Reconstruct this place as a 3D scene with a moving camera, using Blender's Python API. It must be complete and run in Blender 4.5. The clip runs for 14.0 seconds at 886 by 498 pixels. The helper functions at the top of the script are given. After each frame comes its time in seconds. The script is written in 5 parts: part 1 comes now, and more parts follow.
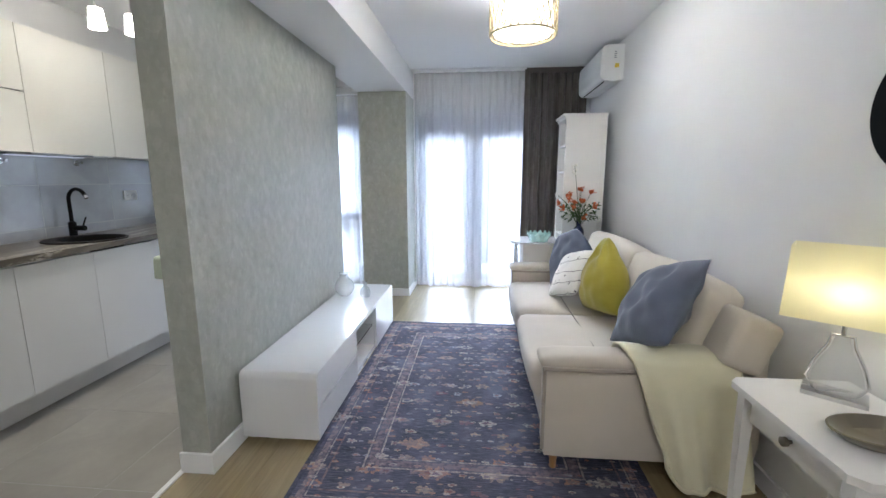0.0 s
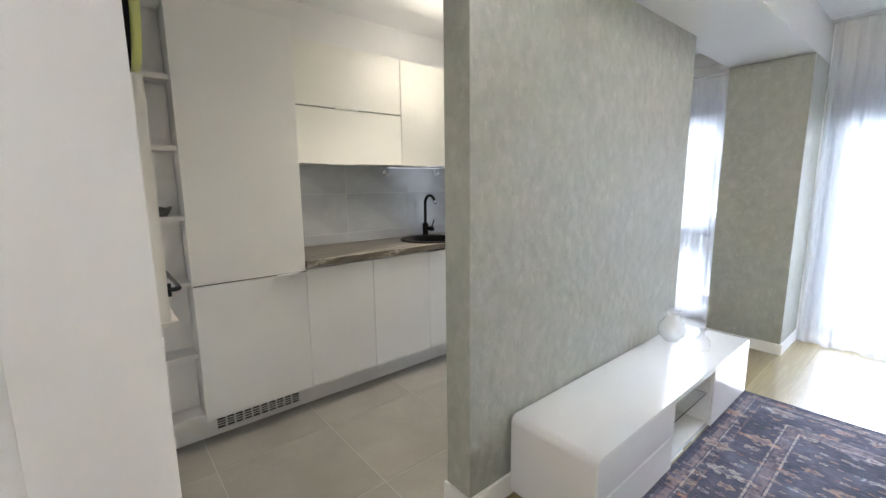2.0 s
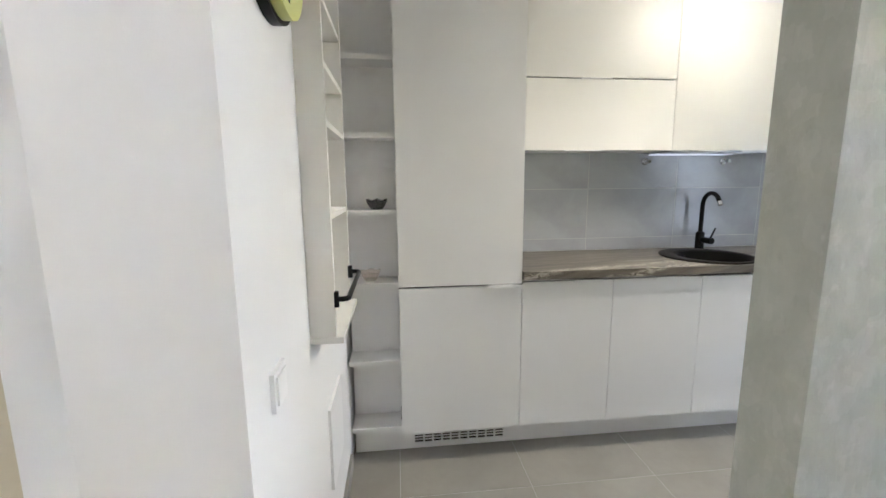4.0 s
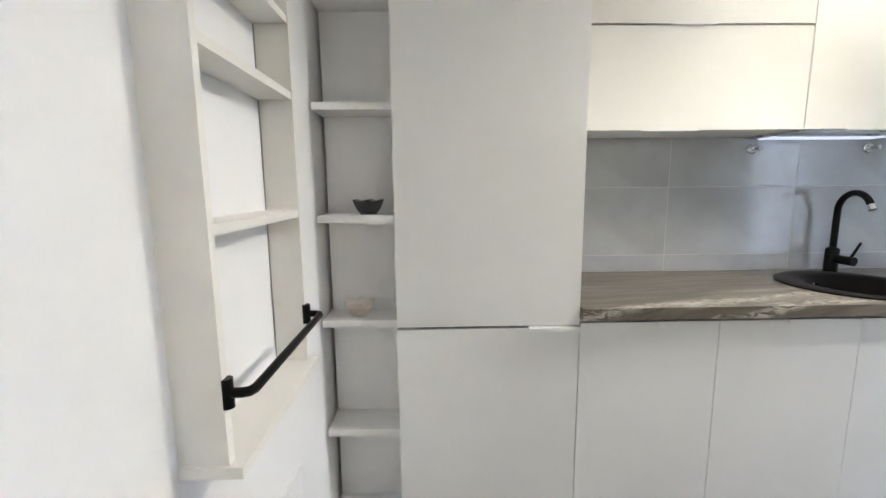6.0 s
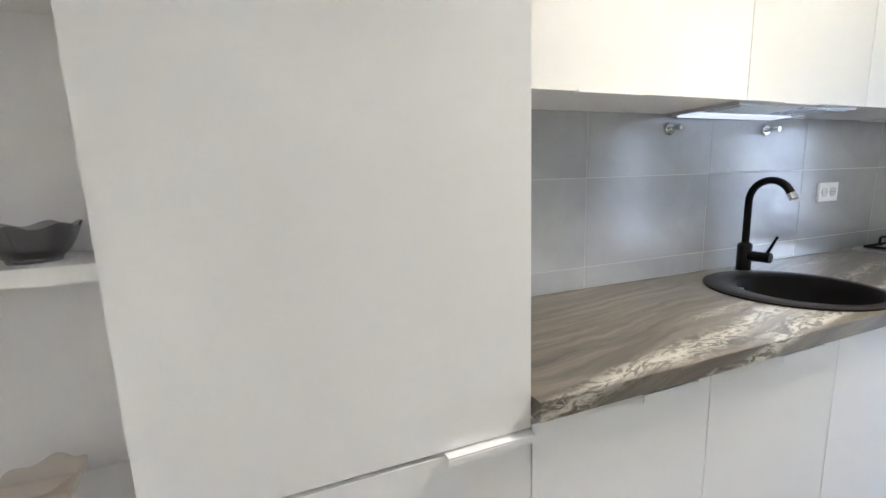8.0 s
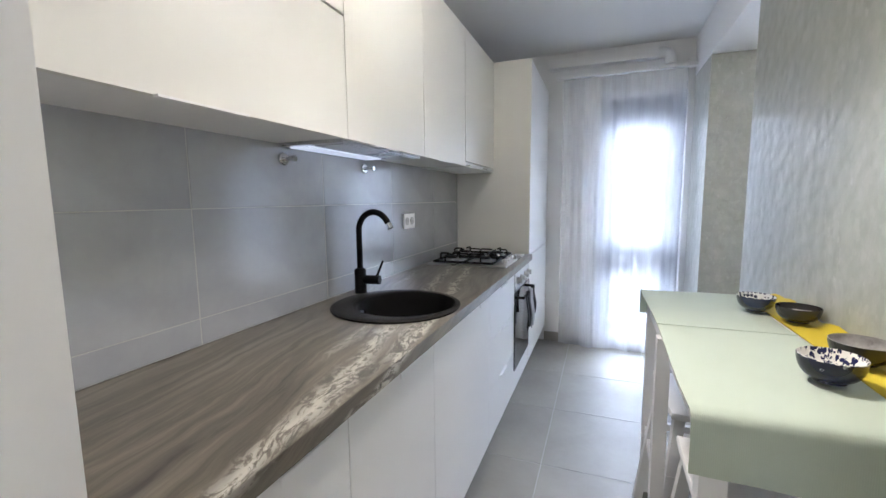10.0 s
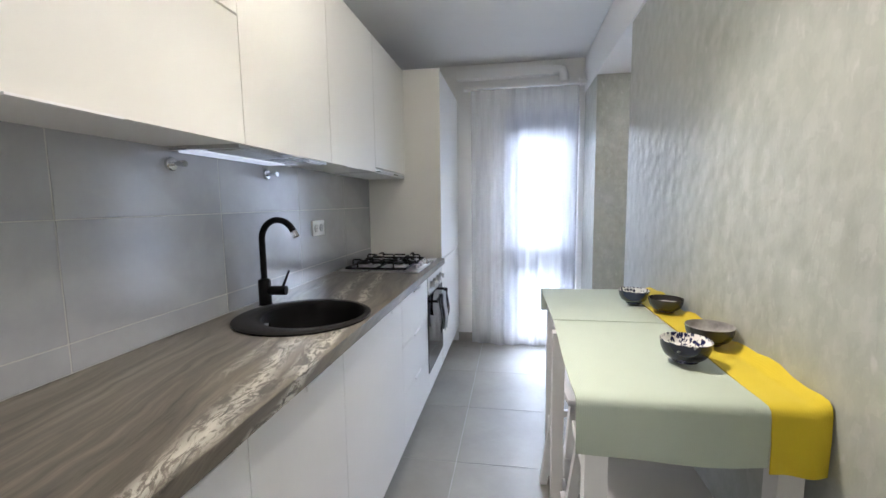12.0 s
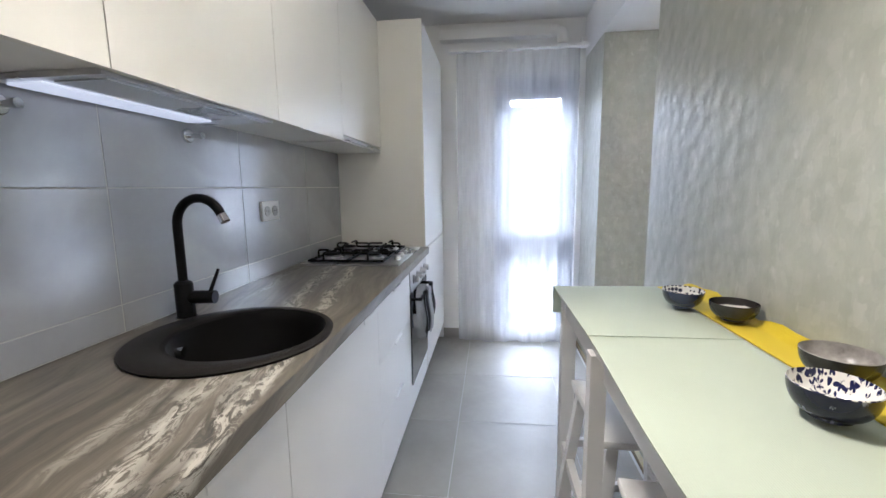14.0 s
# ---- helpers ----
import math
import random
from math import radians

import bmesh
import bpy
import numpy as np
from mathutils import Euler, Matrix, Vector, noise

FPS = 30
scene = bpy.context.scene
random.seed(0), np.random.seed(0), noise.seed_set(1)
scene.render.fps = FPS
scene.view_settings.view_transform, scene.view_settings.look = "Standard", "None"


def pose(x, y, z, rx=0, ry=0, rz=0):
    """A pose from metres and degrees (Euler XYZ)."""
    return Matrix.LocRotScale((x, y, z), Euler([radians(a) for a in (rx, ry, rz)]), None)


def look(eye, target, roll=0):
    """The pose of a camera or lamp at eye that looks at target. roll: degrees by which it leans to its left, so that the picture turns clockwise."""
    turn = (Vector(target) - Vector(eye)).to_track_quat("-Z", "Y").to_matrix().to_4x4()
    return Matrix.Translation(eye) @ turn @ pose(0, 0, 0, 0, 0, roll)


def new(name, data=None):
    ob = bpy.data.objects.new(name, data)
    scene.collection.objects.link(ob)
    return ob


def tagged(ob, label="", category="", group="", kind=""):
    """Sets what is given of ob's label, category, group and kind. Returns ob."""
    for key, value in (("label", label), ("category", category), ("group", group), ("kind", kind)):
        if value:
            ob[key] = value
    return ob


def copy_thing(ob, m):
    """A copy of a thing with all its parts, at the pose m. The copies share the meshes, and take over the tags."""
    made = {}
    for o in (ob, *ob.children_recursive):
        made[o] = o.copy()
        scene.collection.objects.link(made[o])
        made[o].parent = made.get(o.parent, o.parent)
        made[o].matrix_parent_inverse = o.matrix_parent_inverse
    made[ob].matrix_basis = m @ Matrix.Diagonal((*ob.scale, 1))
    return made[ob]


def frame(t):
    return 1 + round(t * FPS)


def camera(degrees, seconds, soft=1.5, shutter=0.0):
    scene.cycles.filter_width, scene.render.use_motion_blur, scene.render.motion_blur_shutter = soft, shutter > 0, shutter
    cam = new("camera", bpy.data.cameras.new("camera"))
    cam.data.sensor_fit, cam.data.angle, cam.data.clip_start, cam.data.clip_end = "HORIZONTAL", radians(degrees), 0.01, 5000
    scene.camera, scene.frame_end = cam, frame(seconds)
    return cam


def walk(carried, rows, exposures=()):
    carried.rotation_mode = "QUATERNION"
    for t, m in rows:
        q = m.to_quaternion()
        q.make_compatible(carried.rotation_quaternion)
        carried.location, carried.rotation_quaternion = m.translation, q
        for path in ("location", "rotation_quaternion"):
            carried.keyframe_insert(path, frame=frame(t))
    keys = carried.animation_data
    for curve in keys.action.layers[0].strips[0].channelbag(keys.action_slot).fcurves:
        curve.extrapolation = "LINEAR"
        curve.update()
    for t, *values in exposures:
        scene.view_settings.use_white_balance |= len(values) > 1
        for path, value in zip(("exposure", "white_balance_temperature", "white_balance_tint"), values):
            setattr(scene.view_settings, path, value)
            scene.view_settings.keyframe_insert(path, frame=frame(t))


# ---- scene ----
cam = camera(93.4, 14.0)
PATH = [
    (0, (0.487, 1.043, 1.361), (0.312, 3.006, 1.024), -0.1),
    (0.5, (0.508, 1.2, 1.362), (0.112, 3.129, 1.014), 0.0),
    (1, (0.481, 1.368, 1.376), (-0.261, 3.193, 1.029), -0.2),
    (1.5, (0.435, 1.499, 1.392), (-0.718, 3.099, 1.062), -0.5),
    (2, (0.373, 1.63, 1.392), (-1.141, 2.897, 1.076), -0.6),
    (2.5, (0.273, 1.714, 1.395), (-1.489, 2.603, 1.071), -0.0),
    (3, (0.186, 1.823, 1.336), (-1.704, 2.4, 1.03), -1.1),
    (3.5, (0.028, 1.932, 1.367), (-1.916, 2.268, 1.039), -1.1),
    (4, (-0.125, 1.974, 1.36), (-2.088, 2.191, 1.045), -0.5),
    (6.3, (-0.833, 2.11, 1.324), (-2.81, 2.148, 1.026), -0.7),
    (6.5, (-0.912, 2.12, 1.33), (-2.885, 2.178, 1.009), -0.7),
    (7, (-1.097, 2.136, 1.322), (-3.066, 2.287, 1.004), -1.0),
    (7.5, (-1.238, 2.144, 1.323), (-3.186, 2.463, 1.001), -1.5),
    (8, (-1.411, 2.175, 1.324), (-3.252, 2.885, 0.997), -1.9),
    (8.5, (-1.501, 2.233, 1.325), (-3.109, 3.372, 0.988), -1.6),
    (9, (-1.522, 2.319, 1.318), (-2.81, 3.818, 1.013), -1.5),
    (11.3, (-1.47, 2.315, 1.353), (-1.843, 4.27, 1.15), -0.5),
    (11.5, (-1.464, 2.312, 1.345), (-1.827, 4.269, 1.147), -0.8),
    (12, (-1.475, 2.308, 1.342), (-1.809, 4.268, 1.122), -0.8),
    (12.5, (-1.499, 2.341, 1.327), (-1.807, 4.302, 1.083), -0.7),
    (13, (-1.525, 2.435, 1.313), (-1.811, 4.396, 1.048), -0.7),
    (13.5, (-1.556, 2.605, 1.305), (-1.816, 4.568, 1.024), -0.7),
    (14, (-1.581, 2.736, 1.304), (-1.814, 4.701, 1.013), -0.8),
]
EXPOSURE = [(0, 2.12, 5700, 16), (1, 2.26, 5700, 16), (2, 2.34, 6120, 16), (3, 2.58, 6080, 16), (4, 2.68, 5850, 16), (6.5, 2.86, 5760, 17), (7.5, 2.97, 5720, 17), (8.5, 2.92, 5700, 17), (9.2, 2.64, 5620, 18), (11.3, 2.50, 5820, 19), (14, 2.54, 5800, 19)]
walk(cam, [(t, look(eye, target, roll)) for t, eye, target, roll in PATH], EXPOSURE)

# ---- world and large lights ----
world = bpy.data.worlds.new("sky")
scene.world = world
world.use_nodes = True
wn = world.node_tree.nodes
sky = wn.new("ShaderNodeTexSky")
sky.sky_type, sky.sun_disc, sky.sun_elevation, sky.sun_rotation = "NISHITA", False, radians(40), radians(-35)
world.node_tree.links.new(sky.outputs[0], wn["Background"].inputs[0])
wn["Background"].inputs[1].default_value = 0.05


def lamp(name, kind, place, power, colour=(1, 1, 1), target=None, size=0.1, size_y=None):
    data = bpy.data.lights.new(name, kind)
    data.energy, data.color = power, colour
    ob = new(name, data)
    ob.matrix_world = look(place, target) if target else pose(*place)
    if kind == "AREA":
        data.shape, data.size, data.size_y = "RECTANGLE", size, size_y or size
    elif kind == "SUN":
        data.angle = radians(0.6)
    else:
        data.shadow_soft_size = size
    return ob


lamp("sun", "SUN", (3, 12, 9), 0.45, (1.0, 0.96, 0.90), (-1.5, 18, 0))
lamp("sky_light", "AREA", (-0.2, 13.5, 5.3), 880, (0.80, 0.90, 1.0), (-0.2, 5.0, 1.0), 9.0, 4.2)
lamp("pendant_bulb", "POINT", (0.727, 3.75, 2.38), 52, (1.0, 0.95, 0.87), size=0.06)
for end in (-1, 1):
    lamp("table_lamp_bulb", "POINT", (1.603 + end * 0.078, 2.365 - end * 0.065, 1.03), 0.060, (1.0, 0.94, 0.80), size=0.045)
# the two tumbler shades open downwards, turned a little from the units
for spot_name, at in (("spot_bulb_near", (-1.813, 3.541, 2.225)), ("spot_bulb_far", (-1.66, 3.63, 2.212))):
    bulb = lamp(spot_name, "SPOT", at, 8.0, (1.0, 0.91, 0.73), (-1.20, at[1] - 0.95, 0.3), size=0.05)
    bulb.data.spot_size, bulb.data.spot_blend = radians(126), 1.0
# unseen fill light, added behind the camera to brighten the near end
lamp("hall_fill", "POINT", (0.5, 0.0, 2.3), 7, (1.0, 0.96, 0.88), size=0.15)


# ---- materials ----
def nodes_of(name):
    m = bpy.data.materials.new(name)
    m.use_nodes = True
    return m, m.node_tree.nodes, m.node_tree.links, m.node_tree.nodes["Principled BSDF"]


def coords(n, l, scale=(1, 1, 1), kind="Object"):
    c, mp = n.new("ShaderNodeTexCoord"), n.new("ShaderNodeMapping")
    mp.inputs["Scale"].default_value = scale
    l.new(c.outputs[kind], mp.inputs[0])
    return mp.outputs[0]


def noise_tex(n, l, vec, scale, detail=4, rough=0.55, dist=0.0):
    t = n.new("ShaderNodeTexNoise")
    t.inputs["Scale"].default_value, t.inputs["Detail"].default_value = scale, detail
    t.inputs["Roughness"].default_value, t.inputs["Distortion"].default_value = rough, dist
    l.new(vec, t.inputs["Vector"])
    return t.outputs["Fac"]


def ramp(n, l, fac, stops):
    r = n.new("ShaderNodeValToRGB")
    e = r.color_ramp.elements
    while len(e) < len(stops):
        e.new(0.5)
    for el, (p, c) in zip(e, stops):
        el.position, el.color = p, (*c, 1)
    l.new(fac, r.inputs[0])
    return r.outputs[0]


def mix(n, l, fac, a, b, mode="MIX"):
    m = n.new("ShaderNodeMix")
    m.data_type, m.blend_type = "RGBA", mode
    for sock, v in ((m.inputs[0], fac), (m.inputs[6], a), (m.inputs[7], b)):
        if hasattr(v, "is_output"):
            l.new(v, sock)
        elif isinstance(v, tuple):
            sock.default_value = (*v, 1)
        else:
            sock.default_value = v
    return m.outputs[2]


def calc(n, l, op, a, b=0.0):
    m = n.new("ShaderNodeMath")
    m.operation = op
    for sock, v in ((m.inputs[0], a), (m.inputs[1], b)):
        if hasattr(v, "is_output"):
            l.new(v, sock)
        else:
            sock.default_value = v
    return m.outputs[0]


def bump(n, l, p, height, strength=0.2, distance=0.01):
    b = n.new("ShaderNodeBump")
    b.inputs["Strength"].default_value, b.inputs["Distance"].default_value = strength, distance
    l.new(height, b.inputs["Height"])
    l.new(b.outputs[0], p.inputs["Normal"])


def plain(name, colour, rough=0.5, metal=0.0, vary=0.06, scale=3.0, grain=60.0, relief=0.06, coat=0.0, sheen=0.0):
    """Paint, plastic, lacquer, metal or cloth of one colour, uneven at two scales."""
    m, n, l, p = nodes_of(name)
    v = coords(n, l)
    big, fine = noise_tex(n, l, v, scale, 3), noise_tex(n, l, v, grain, 3)
    lo, hi = tuple(c * (1 - vary) for c in colour), tuple(min(1, c * (1 + vary)) for c in colour)
    c = mix(n, l, ramp(n, l, big, ((0.3, (0, 0, 0)), (0.7, (1, 1, 1)))), lo, hi)
    c = mix(n, l, calc(n, l, "MULTIPLY", fine, vary), c, tuple(x * 0.6 for x in colour))
    l.new(c, p.inputs["Base Color"])
    r = calc(n, l, "ADD", calc(n, l, "MULTIPLY", big, 0.12), rough - 0.06)
    l.new(r, p.inputs["Roughness"])
    p.inputs["Metallic"].default_value, p.inputs["Coat Weight"].default_value = metal, coat
    p.inputs["Sheen Weight"].default_value = sheen
    if relief:
        bump(n, l, p, fine, relief, 0.004)
    if "sink" in name or "iron" in name or "rim" in name or "black" in name:
        p.inputs["Specular IOR Level"].default_value = 0.10
    return m


def glass(name, colour, rough=0.02, ior=1.45):
    m, n, l, p = nodes_of(name)
    p.inputs["Base Color"].default_value = (*colour, 1)
    p.inputs["Roughness"].default_value, p.inputs["IOR"].default_value = rough, ior
    p.inputs["Transmission Weight"].default_value = 1
    return m


def glowing(name, colour, strength, base=(0.9, 0.9, 0.85)):
    m, n, l, p = nodes_of(name)
    p.inputs["Base Color"].default_value = (*base, 1)
    p.inputs["Emission Color"].default_value = (*colour, 1)
    p.inputs["Emission Strength"].default_value = strength
    return m


def wallpaper(name):
    """Grey-green concrete-look paper: soft clouds, faint upright marks, painted-in glints, a slight pearl."""
    m, n, l, p = nodes_of(name)
    v = coords(n, l)
    big = noise_tex(n, l, v, 1.3, 3, 0.5)
    cloud = noise_tex(n, l, coords(n, l, (1, 1, 0.8)), 13.0, 4, 0.6, 0.0)
    marks = noise_tex(n, l, coords(n, l, (26, 26, 15)), 1.0, 3, 0.6)
    painted_glint = noise_tex(n, l, coords(n, l, (24, 24, 14)), 1.3, 2, 0.5)
    c = ramp(n, l, cloud, ((0.30, (0.330, 0.346, 0.300)), (0.5, (0.364, 0.380, 0.332)), (0.70, (0.400, 0.414, 0.368))))
    c = mix(n, l, ramp(n, l, big, ((0.35, (0, 0, 0)), (0.7, (0.25, 0.25, 0.25)))), c, (0.45, 0.43, 0.355))
    wob = n.new("ShaderNodeTexNoise")
    wob.inputs["Scale"].default_value, wob.inputs["Detail"].default_value = 30, 3
    l.new(v, wob.inputs["Vector"])
    shift = n.new("ShaderNodeVectorMath")
    shift.operation, shift.inputs[1].default_value = "MULTIPLY_ADD", (0.022, 0.022, 0.022)
    l.new(wob.outputs["Color"], shift.inputs[0])
    l.new(v, shift.inputs[2])
    tall = n.new("ShaderNodeMapping")
    tall.inputs["Scale"].default_value = (1, 1, 0.62)
    l.new(shift.outputs[0], tall.inputs[0])
    for size, much in ((44, 0.09), (28, 0.07)):
        dab = n.new("ShaderNodeTexVoronoi")
        dab.distance, dab.inputs["Scale"].default_value = "CHEBYCHEV", size
        l.new(tall.outputs[0], dab.inputs["Vector"])
        one = n.new("ShaderNodeSeparateColor")
        l.new(dab.outputs["Color"], one.inputs[0])
        c = mix(n, l, calc(n, l, "MULTIPLY", one.outputs[0], much), c, (0.20, 0.20, 0.17))
        # palest cells: glints of the relief put into the colour
        c = mix(n, l, calc(n, l, "MULTIPLY", calc(n, l, "GREATER_THAN", one.outputs[1], 0.84), 0.10), c, (0.60, 0.60, 0.56))
    c = mix(n, l, ramp(n, l, marks, ((0.60, (0, 0, 0)), (0.76, (0.40, 0.40, 0.40)))), c, (0.27, 0.275, 0.24))
    # more small highlights painted in as pale colour
    c = mix(n, l, ramp(n, l, painted_glint, ((0.66, (0, 0, 0)), (0.80, (0.45, 0.45, 0.45)))), c, (0.58, 0.58, 0.55))
    l.new(c, p.inputs["Base Color"])
    p.inputs["Roughness"].default_value = 0.38
    p.inputs["Sheen Weight"].default_value = 0.15
    dent = n.new("ShaderNodeTexVoronoi")
    dent.feature, dent.inputs["Scale"].default_value = "SMOOTH_F1", 18
    l.new(v, dent.inputs["Vector"])
    bump(n, l, p, calc(n, l, "ADD", dent.outputs["Distance"], calc(n, l, "ADD", calc(n, l, "MULTIPLY", cloud, 0.5), calc(n, l, "MULTIPLY", one.outputs[0], 0.30))), 0.37, 0.012)
    return m


def stone_top(name):
    """Brown laminate with flowing streaks along the worktop and broken cream veins."""
    m, n, l, p = nodes_of(name)
    v = coords(n, l, (1, 1, 1))
    warp = n.new("ShaderNodeTexNoise")
    warp.inputs["Scale"].default_value, warp.inputs["Detail"].default_value = 2.6, 3
    l.new(v, warp.inputs["Vector"])
    turn = n.new("ShaderNodeMapping")
    turn.inputs["Rotation"].default_value = (0, 0, radians(-9))
    l.new(v, turn.inputs[0])
    shift = n.new("ShaderNodeVectorMath")
    shift.operation = "MULTIPLY_ADD"
    shift.inputs[1].default_value = (0.13, 0.16, 0.0)
    l.new(warp.outputs["Color"], shift.inputs[0])
    tilt = n.new("ShaderNodeSeparateXYZ")
    l.new(turn.outputs[0], tilt.inputs[0])
    fold = n.new("ShaderNodeCombineXYZ")
    l.new(calc(n, l, "SUBTRACT", tilt.outputs[0], tilt.outputs[2]), fold.inputs[0])
    l.new(tilt.outputs[1], fold.inputs[1])
    l.new(fold.outputs[0], shift.inputs[2])

    def stretched(sx, sy, scale, detail, rough, dist=0.0):
        mp = n.new("ShaderNodeMapping")
        mp.inputs["Scale"].default_value = (sx, sy, 1)
        l.new(shift.outputs[0], mp.inputs[0])
        return noise_tex(n, l, mp.outputs[0], scale, detail, rough, dist)

    band = stretched(8.5, 1.0, 1.0, 3, 0.5)
    streak = stretched(24, 1.7, 1.0, 6, 0.70, 0.4)
    hair = stretched(130, 5, 1.0, 4, 0.65)
    chip = stretched(56, 19, 1.0, 7, 0.75, 1.1)
    c = ramp(n, l, streak, ((0.32, (0.026, 0.022, 0.018)), (0.43, (0.092, 0.080, 0.062)), (0.56, (0.158, 0.138, 0.106)), (0.76, (0.26, 0.232, 0.185))))
    c = mix(n, l, ramp(n, l, hair, ((0.36, (0.4, 0.4, 0.4)), (0.50, (0, 0, 0)))), c, (0.10, 0.082, 0.064))
    c = mix(n, l, ramp(n, l, band, ((0.30, (0.75, 0.75, 0.75)), (0.45, (0, 0, 0)))), c, (0.085, 0.075, 0.066))
    place = n.new("ShaderNodeSeparateXYZ")
    l.new(v, place.inputs[0])
    wander = noise_tex(n, l, v, 4.5, 4, 0.6)
    along = calc(n, l, "ADD", calc(n, l, "SUBTRACT", place.outputs[0], place.outputs[2]), calc(n, l, "ADD", calc(n, l, "MULTIPLY", place.outputs[1], 0.19), calc(n, l, "MULTIPLY", calc(n, l, "SUBTRACT", wander, 0.5), 0.11)))

    def vein(at, wide):
        return calc(n, l, "MAXIMUM", calc(n, l, "SUBTRACT", 1.0, calc(n, l, "DIVIDE", calc(n, l, "ABSOLUTE", calc(n, l, "SUBTRACT", along, at)), wide)), 0.0)

    loose = ramp(n, l, band, ((0.60, (0, 0, 0)), (0.68, (0.7, 0.7, 0.7))))
    where = calc(n, l, "MINIMUM", calc(n, l, "MAXIMUM", loose, calc(n, l, "MULTIPLY", calc(n, l, "MAXIMUM", vein(0.118, 0.028), calc(n, l, "MULTIPLY", vein(0.012, 0.044), 0.60)), 1.7)), 1.0)
    cream = calc(n, l, "MULTIPLY", where, ramp(n, l, chip, ((0.47, (0, 0, 0)), (0.53, (1, 1, 1)))))
    grey = calc(n, l, "MULTIPLY", where, ramp(n, l, chip, ((0.38, (0.95, 0.95, 0.95)), (0.45, (0, 0, 0)))))
    c = mix(n, l, grey, c, (0.045, 0.042, 0.040))
    c = mix(n, l, calc(n, l, "MULTIPLY", cream, 0.92), c, mix(n, l, hair, (0.64, 0.615, 0.54), (0.38, 0.35, 0.29)))
    l.new(c, p.inputs["Base Color"])
    l.new(calc(n, l, "ADD", calc(n, l, "MULTIPLY", chip, 0.12), 0.26), p.inputs["Roughness"])
    bump(n, l, p, calc(n, l, "ADD", streak, chip), 0.07, 0.003)
    return m


def tile_mat(name, colour, rough, vary=0.16):
    m, n, l, p = nodes_of(name)
    v = coords(n, l)
    info = n.new("ShaderNodeObjectInfo")
    big, fine = noise_tex(n, l, v, 2.6, 5, 0.6, 0.3), noise_tex(n, l, v, 28, 4)
    c = mix(n, l, ramp(n, l, big, ((0.3, (0, 0, 0)), (0.72, (1, 1, 1)))), tuple(x * (1 - vary) for x in colour), tuple(x * (1 + vary) for x in colour))
    c = mix(n, l, calc(n, l, "MULTIPLY", info.outputs["Random"], 0.12), c, tuple(x * 0.6 for x in colour))
    c = mix(n, l, calc(n, l, "MULTIPLY", fine, 0.25), c, tuple(x * 0.8 for x in colour))
    l.new(c, p.inputs["Base Color"])
    l.new(calc(n, l, "ADD", calc(n, l, "MULTIPLY", fine, 0.15), rough - 0.07), p.inputs["Roughness"])
    bump(n, l, p, fine, 0.05, 0.003)
    return m


def wood(name, light, dark, rough=0.4, along="Y"):
    m, n, l, p = nodes_of(name)
    s = {"X": (1.2, 22, 22), "Y": (22, 1.2, 22), "Z": (22, 22, 1.2)}[along]
    info = n.new("ShaderNodeObjectInfo")
    v = coords(n, l, s)
    off = n.new("ShaderNodeVectorMath")
    off.operation = "ADD"
    l.new(v, off.inputs[0])
    l.new(calc(n, l, "MULTIPLY", info.outputs["Random"], 40), off.inputs[1])
    g = noise_tex(n, l, off.outputs[0], 1.6, 6, 0.6, 1.5)
    c = mix(n, l, ramp(n, l, g, ((0.32, (0, 0, 0)), (0.68, (1, 1, 1)))), dark, light)
    c = mix(n, l, calc(n, l, "MULTIPLY", info.outputs["Random"], 0.35), c, tuple(x * 0.72 for x in dark))
    l.new(c, p.inputs["Base Color"])
    p.inputs["Roughness"].default_value = rough
    bump(n, l, p, g, 0.06, 0.003)
    return m


def fabric(name, colour, weave=420.0, vary=0.08, rough=0.9, sheen=0.25):
    m, n, l, p = nodes_of(name)
    v = coords(n, l)
    w = n.new("ShaderNodeTexWave")
    w.inputs["Scale"].default_value, w.inputs["Distortion"].default_value = weave / 6, 2.0
    l.new(v, w.inputs["Vector"])
    big, fine = noise_tex(n, l, v, 5, 4), noise_tex(n, l, v, weave, 2)
    c = mix(n, l, ramp(n, l, big, ((0.3, (0, 0, 0)), (0.7, (1, 1, 1)))), tuple(x * (1 - vary) for x in colour), tuple(min(1, x * (1 + vary)) for x in colour))
    c = mix(n, l, calc(n, l, "MULTIPLY", fine, 0.3), c, tuple(x * 0.75 for x in colour))
    l.new(c, p.inputs["Base Color"])
    p.inputs["Roughness"].default_value, p.inputs["Sheen Weight"].default_value = rough, sheen
    bump(n, l, p, calc(n, l, "ADD", fine, w.outputs["Fac"]), 0.12, 0.002)
    return m


def sheer(name, colour, clear):
    """Thin voile: part of the light goes straight through, part is scattered."""
    m, n, l, p = nodes_of(name)
    t, tr, d, m1, m2 = (n.new("ShaderNode" + k) for k in ("BsdfTransparent", "BsdfTranslucent", "BsdfDiffuse", "MixShader", "MixShader"))
    for b in (tr, d):
        b.inputs["Color"].default_value = (*colour, 1)
    m1.inputs[0].default_value = 0.5
    l.new(d.outputs[0], m1.inputs[1])
    l.new(tr.outputs[0], m1.inputs[2])
    v = coords(n, l, (30, 30, 2))
    f = noise_tex(n, l, v, 3, 3)
    l.new(calc(n, l, "ADD", calc(n, l, "MULTIPLY", f, 0.12), 1 - clear - 0.06), m2.inputs[0])
    l.new(t.outputs[0], m2.inputs[1])
    l.new(m1.outputs[0], m2.inputs[2])
    l.new(m2.outputs[0], n["Material Output"].inputs[0])
    return m


